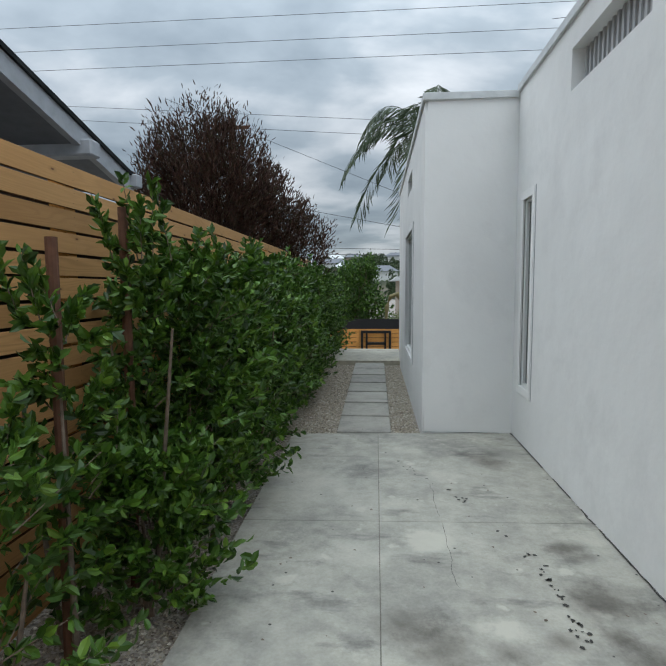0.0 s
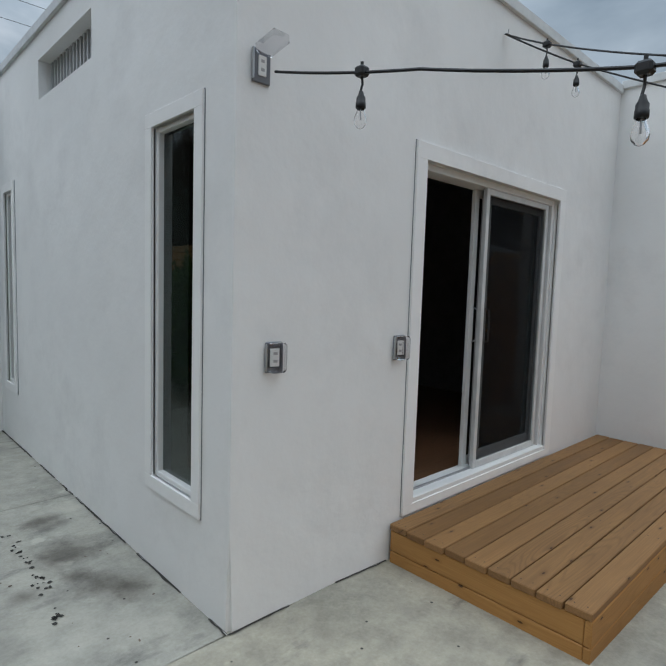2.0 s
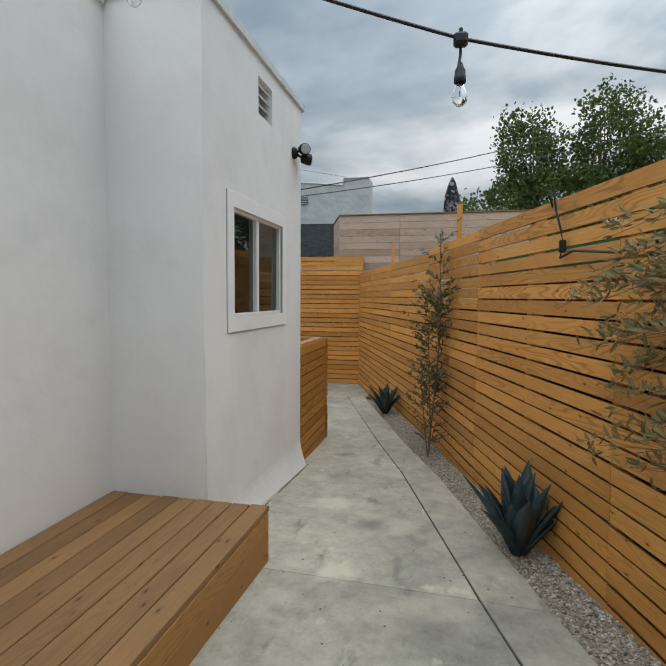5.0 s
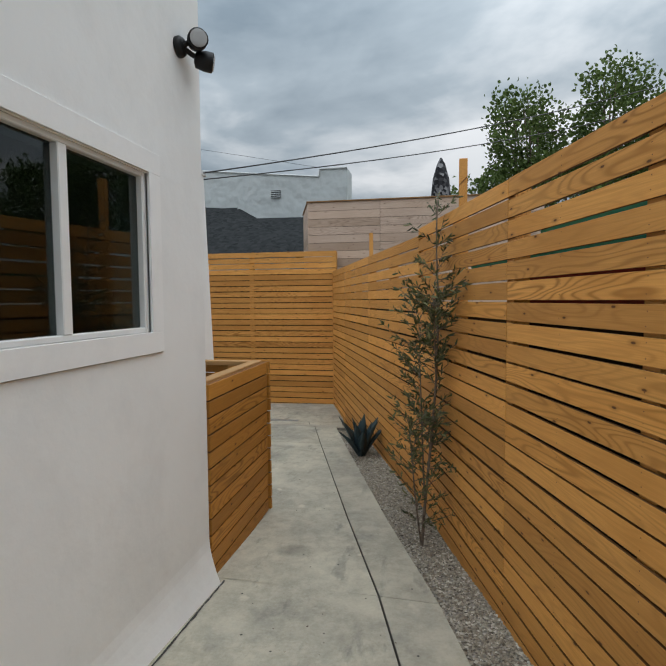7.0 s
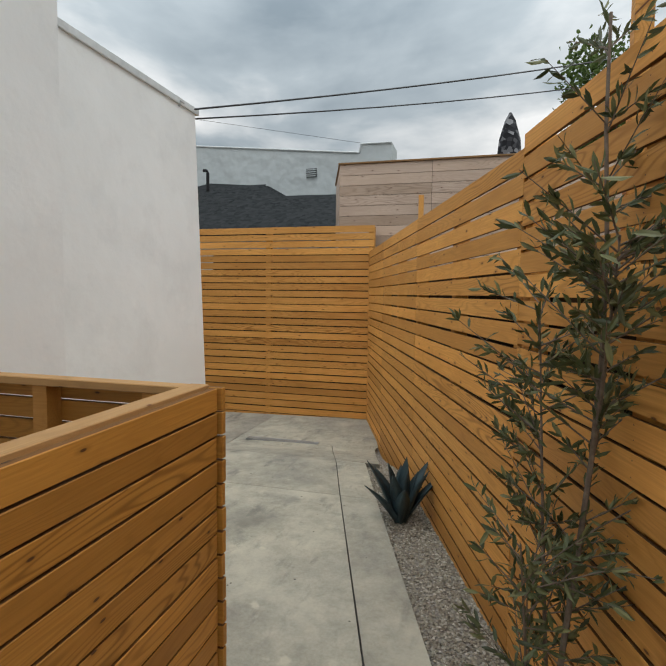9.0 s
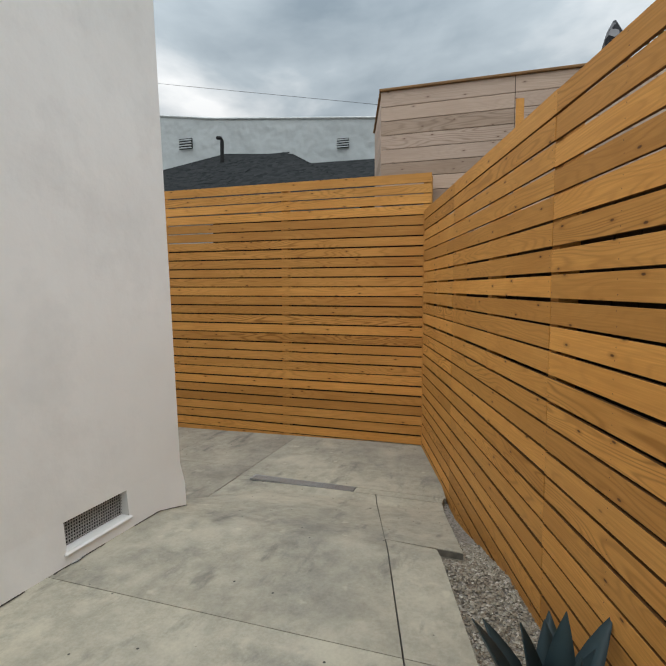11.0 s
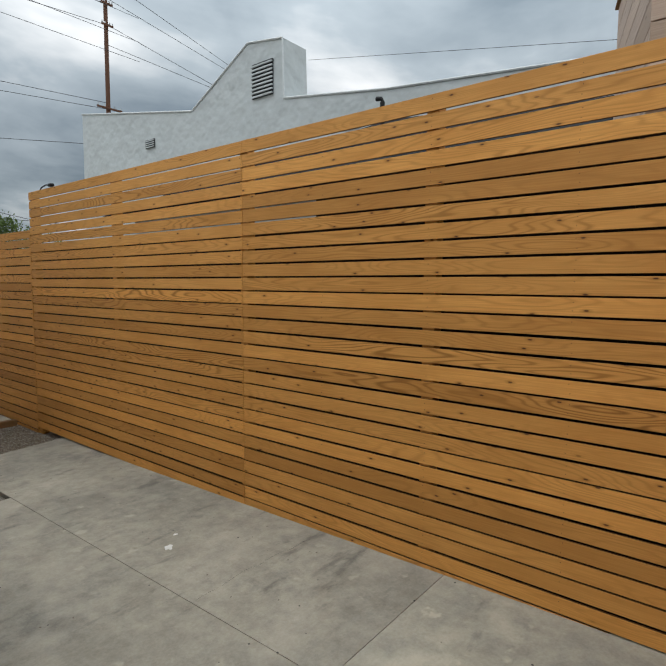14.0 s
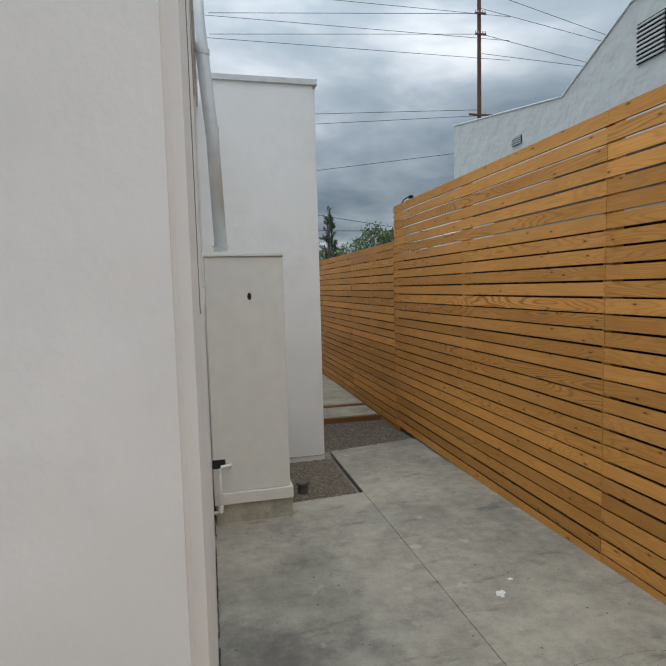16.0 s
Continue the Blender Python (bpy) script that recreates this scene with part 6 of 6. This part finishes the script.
part("lower_roof", bm, M_SHINGLE, nh, "lower ridge of charcoal shingles")
for k in range(17):
    u = (k + 0.5) / 17
    zz, xx = 2.9 + u * 1.92, 18.2 + u * 3.8
    y0, y1 = 2.6 + u * 3.3 + 0.12, 12.6 - u * 4.8 - 0.05
    yy = y0
    bm = bmesh.new()
    while yy < y1 - 0.05:
        w_ = min(0.32, y1 - yy)
        q = box(bm, -0.02, yy + 0.004, 0, 0.22, yy + w_ - 0.004, 0.012 + 0.008 * random.random(), m=Matrix.Translation((xx - 0.1, 0, zz - 0.03)) @ pose(0, 0, 0, 0, -math.degrees(math.atan2(1.95, 3.8)), 0))
        yy += w_
    part("shingle_course", bm, M_SHINGLE, roof)["kind"] = "stuff"
pipe = bmesh.new()
tube(pipe, [(21.5, 7.6, 4.6), (21.5, 7.6, 5.15), (21.5, 7.64, 5.22), (21.5, 7.74, 5.24)], 0.05, 8)
part("vent_pipe", pipe, M_IRON, nh, "black vent pipe")

# grey neighbour roof over the west fence
nw = thing("west_neighbour_house", "dark grey house eave with pale rafter tail", "house")
part("wall", nbox(-9.0, -3.0, 0, -4.1, 6.2, 3.0), M_NBGREY, nw)
for off, th, nm, m_ in ((0.0, 0.20, "fascia", M_NBTRIM), (0.02, -0.05, "shingle_edge", M_SHINGLE)):
    bm = bmesh.new()
    a, b = Vector((-3.2, 1.5, 4.447)), Vector((-3.2, 6.95, 3.098))
    vs = [a, b, b - Vector((0, 0, th)), a - Vector((0, 0, th))]
    w0 = [bm.verts.new(v + Vector((0.03 if nm == "fascia" else 0.06, 0, 0))) for v in vs]
    w1 = [bm.verts.new(v + Vector((-0.05 if nm == "fascia" else -5.0, 0, 0 if nm == "fascia" else 0.0))) for v in vs]
    bm.faces.new(w0)
    bm.faces.new(w1[::-1])
    for i in range(4):
        bm.faces.new((w0[i], w1[i], w1[(i + 1) % 4], w0[(i + 1) % 4]))
    bmesh.ops.recalc_face_normals(bm, faces=bm.faces)
    part(nm, bm, m_, nw)
bm = bmesh.new()
sv = [bm.verts.new(q) for q in ((-3.26, 1.5, 4.26), (-3.26, 6.9, 2.93), (-8.2, 6.9, 2.93), (-8.2, 1.5, 4.26))]
bm.faces.new(sv)
r_ = bmesh.ops.extrude_face_region(bm, geom=bm.faces[:])
bmesh.ops.translate(bm, vec=(0, 0, 0.06), verts=[v for v in r_["geom"] if isinstance(v, bmesh.types.BMVert)])
part("soffit", bm, M_NBGREY, nw, "dark grey soffit")
part("rafter_tail", nbox(-5.2, 5.7, 3.10, -3.05, 5.9, 3.28, bev=0.02), M_NBTRIM, nw, "pale grey rafter tail")
part("gutter_end", nbox(-3.3, 6.85, 2.98, -3.08, 7.02, 3.14, bev=0.01), M_NBTRIM, nw)

# iron gate and front yard
gate = thing("iron_gate", "black square-framed iron gate at the front fence", "gate", pose(0.0, 17.0, -1.0))
for a in ((-0.47, -0.03, 0, -0.39, 0.03, 1.28), (0.42, -0.03, 0, 0.50, 0.03, 1.28), (-0.39, -0.03, 1.20, 0.42, 0.03, 1.28), (-0.31, -0.02, 0.82, 0.34, 0.02, 0.90), (-0.31, -0.02, 0.1, -0.25, 0.02, 1.2), (0.28, -0.02, 0.1, 0.34, 0.02, 1.2), (-0.31, -0.02, 0.06, 0.34, 0.02, 0.12)):
    part("bar", nbox(*a, bev=0.004), M_IRON, gate)
screen = thing("dark_screen", "dark mesh screen beyond the front fence", "screen")
part("panel", nbox(-1.6, 18.6, -1.0, 3.0, 18.64, 0.55), M_ROOMDARK, screen)
stalk = thing("agave_stalk", "arched pale agave flower stalk with rosette", "agave", pose(1.0, 20.0, -1.0))
bm = bmesh.new()
tube(bm, [(0.15, 0, 0.3), (0.14, 0, 1.3), (0.05, 0, 2.05), (-0.2, 0, 2.4), (-0.45, 0, 2.3), (-0.58, 0, 1.95), (-0.62, 0, 1.3)], [0.07, 0.09, 0.1, 0.1, 0.09, 0.08, 0.04], 8)
part("flower_spike", bm, M_OLIVE_DRY, stalk, "pale yellow arching spike")
rng_a = np.random.default_rng(8)
n_ = 60
d2 = rng_a.normal(size=(n_, 3))
d2[:, 2] = np.abs(d2[:, 2]) * 0.8
part("rosette", leaf_mesh("rosette", np.tile(np.array([[0.15, 0, 0.95]]), (n_, 1)), d2, rng_a.uniform(0.4, 0.6, n_), np.full(n_, 0.07), M_OLIVE, rng_a), None, stalk)
fh = thing("far_house", "tan stucco house with low grey gable roof", "house")
part("wall", nbox(1.6, 38.0, -1.2, 8.0, 44.0, 2.3), M_TAN, fh)
bm = bmesh.new()
rv = [bm.verts.new(q) for q in ((1.0, 37.4, 2.1), (8.6, 37.4, 2.1), (8.6, 44.5, 2.1), (1.0, 44.5, 2.1), (4.0, 37.4, 3.6), (4.0, 44.5, 3.6))]
for q in ((0, 1, 4), (1, 2, 5, 4), (2, 3, 5), (3, 0, 4, 5), (0, 3, 2, 1)):
    bm.faces.new([rv[i] for i in q])
part("roof", bm, M_CAP, fh, "pale grey roof")
part("window", nbox(2.6, 37.95, 0.3, 3.6, 38.0, 1.2), M_ROOMDARK, fh, "dark barred window")

# far hillside with houses and trees
rng_h = np.random.default_rng(12)
hv, hf = [], []
NX, NY = 60, 10
for j in range(NY):
    for i in range(NX):
        x_ = -260 + 520 * i / (NX - 1)
        y_ = 110 + 130 * j / (NY - 1)
        z_ = -2 + 15.5 * (j / (NY - 1)) ** 0.8 * (0.8 + 0.25 * math.sin(x_ * 0.03 + 1.1) + 0.1 * math.sin(x_ * 0.11)) + rng_h.uniform(-0.3, 0.3)
        hv.append((x_, y_, z_))
for j in range(NY - 1):
    for i in range(NX - 1):
        k = j * NX + i
        hf.append((k, k + 1, k + NX + 1, k + NX))
tagged(new("backdrop_hill", raw_mesh("backdrop_hill", hv, hf, M_HILL, True)), "far wooded hillside under the clouds", "hill", kind="structure")
for k in range(16):
    x_, j = rng_h.uniform(-25, 45), rng_h.uniform(0.15, 0.85)
    y_ = 110 + 130 * j
    z_ = -2 + 15.5 * j ** 0.8 * (0.8 + 0.25 * math.sin(x_ * 0.03 + 1.1))
    hh = thing("hill_house", "tiny pale house on the far hillside", "house", pose(x_, y_, z_ - 1.0), group="hillside houses")
    w_ = rng_h.uniform(3, 6)
    part("wall", nbox(-w_, -3, 0, w_, 3, 3.4), M_TAN if k % 2 else M_FOAM, hh)
    bm = bmesh.new()
    rv = [bm.verts.new(q) for q in ((-w_ - 0.5, -3.5, 3.4), (w_ + 0.5, -3.5, 3.4), (w_ + 0.5, 3.5, 3.4), (-w_ - 0.5, 3.5, 3.4), (-w_ * 0.5, 0, 5), (w_ * 0.5, 0, 5))]
    for q in ((0, 1, 5, 4), (1, 2, 5), (2, 3, 4, 5), (3, 0, 4), (0, 3, 2, 1)):
        bm.faces.new([rv[i] for i in q])
    part("roof", bm, M_NBGREY if k % 3 else M_CAP, hh)
nt = 900
jj = rng_h.uniform(0.02, 1.0, nt)
tx = rng_h.uniform(-70, 90, nt)
ty = 110 + 130 * jj
tz = -2 + 15.5 * jj ** 0.8 * (0.8 + 0.25 * np.sin(tx * 0.03 + 1.1))
per = 26
cen = np.repeat(np.stack([tx, ty, tz], 1), per, 0)
tall = np.repeat(rng_h.uniform(1.2, 3.4, nt), per)
off = rng_h.normal(size=(nt * per, 3)) * np.array([0.9, 0.9, 0.0])
off[:, 2] = rng_h.uniform(0, 1, nt * per) * tall
off[:, :2] *= (1.1 - 0.7 * off[:, 2:] / tall[:, None])
tagged(new("far_trees", leaf_mesh("far_trees", cen + off, rng_h.normal(size=(nt * per, 3)) + np.array([0, 0, 0.8]), rng_h.uniform(0.7, 1.4, nt * per), rng_h.uniform(0.5, 0.9, nt * per), M_PALM, rng_h)), "dark trees scattered on the far hillside", "trees", kind="stuff")


def utility_pole(x, y, z0, z1, label, arms):
    ob = thing("utility_pole", label, "utility pole", pose(x, y, 0))
    bm = bmesh.new()
    tube(bm, [(0, 0, z0), (0, 0, (z0 + z1) / 2), (0, 0, z1)], [0.22, 0.19, 0.16], 10)
    part("pole", bm, M_POLE, ob)
    for z, w_ in arms:
        part("crossarm", nbox(-w_, -0.3, z, w_, -0.18, z + 0.14), M_POLE, ob)
        for u in (-w_ * 0.9, -w_ * 0.4, w_ * 0.4, w_ * 0.9):
            part("insulator", lathe(bmesh.new(), [(0.05, z + 0.14), (0.06, z + 0.2), (0.04, z + 0.26), (0.05, z + 0.32)], 8, pose(u, -0.24, 0)), M_STEEL, ob)
    return ob


utility_pole(36.4, 45.2, -2, 27.5, "tall brown timber utility pole with crossarms", ((24.4, 0.5), (22.7, 0.5), (16.0, 1.1)))
utility_pole(-6.95, 26.0, -1, 9.75, "timber utility pole behind the purple shrub", ((9.2, 0.9),))
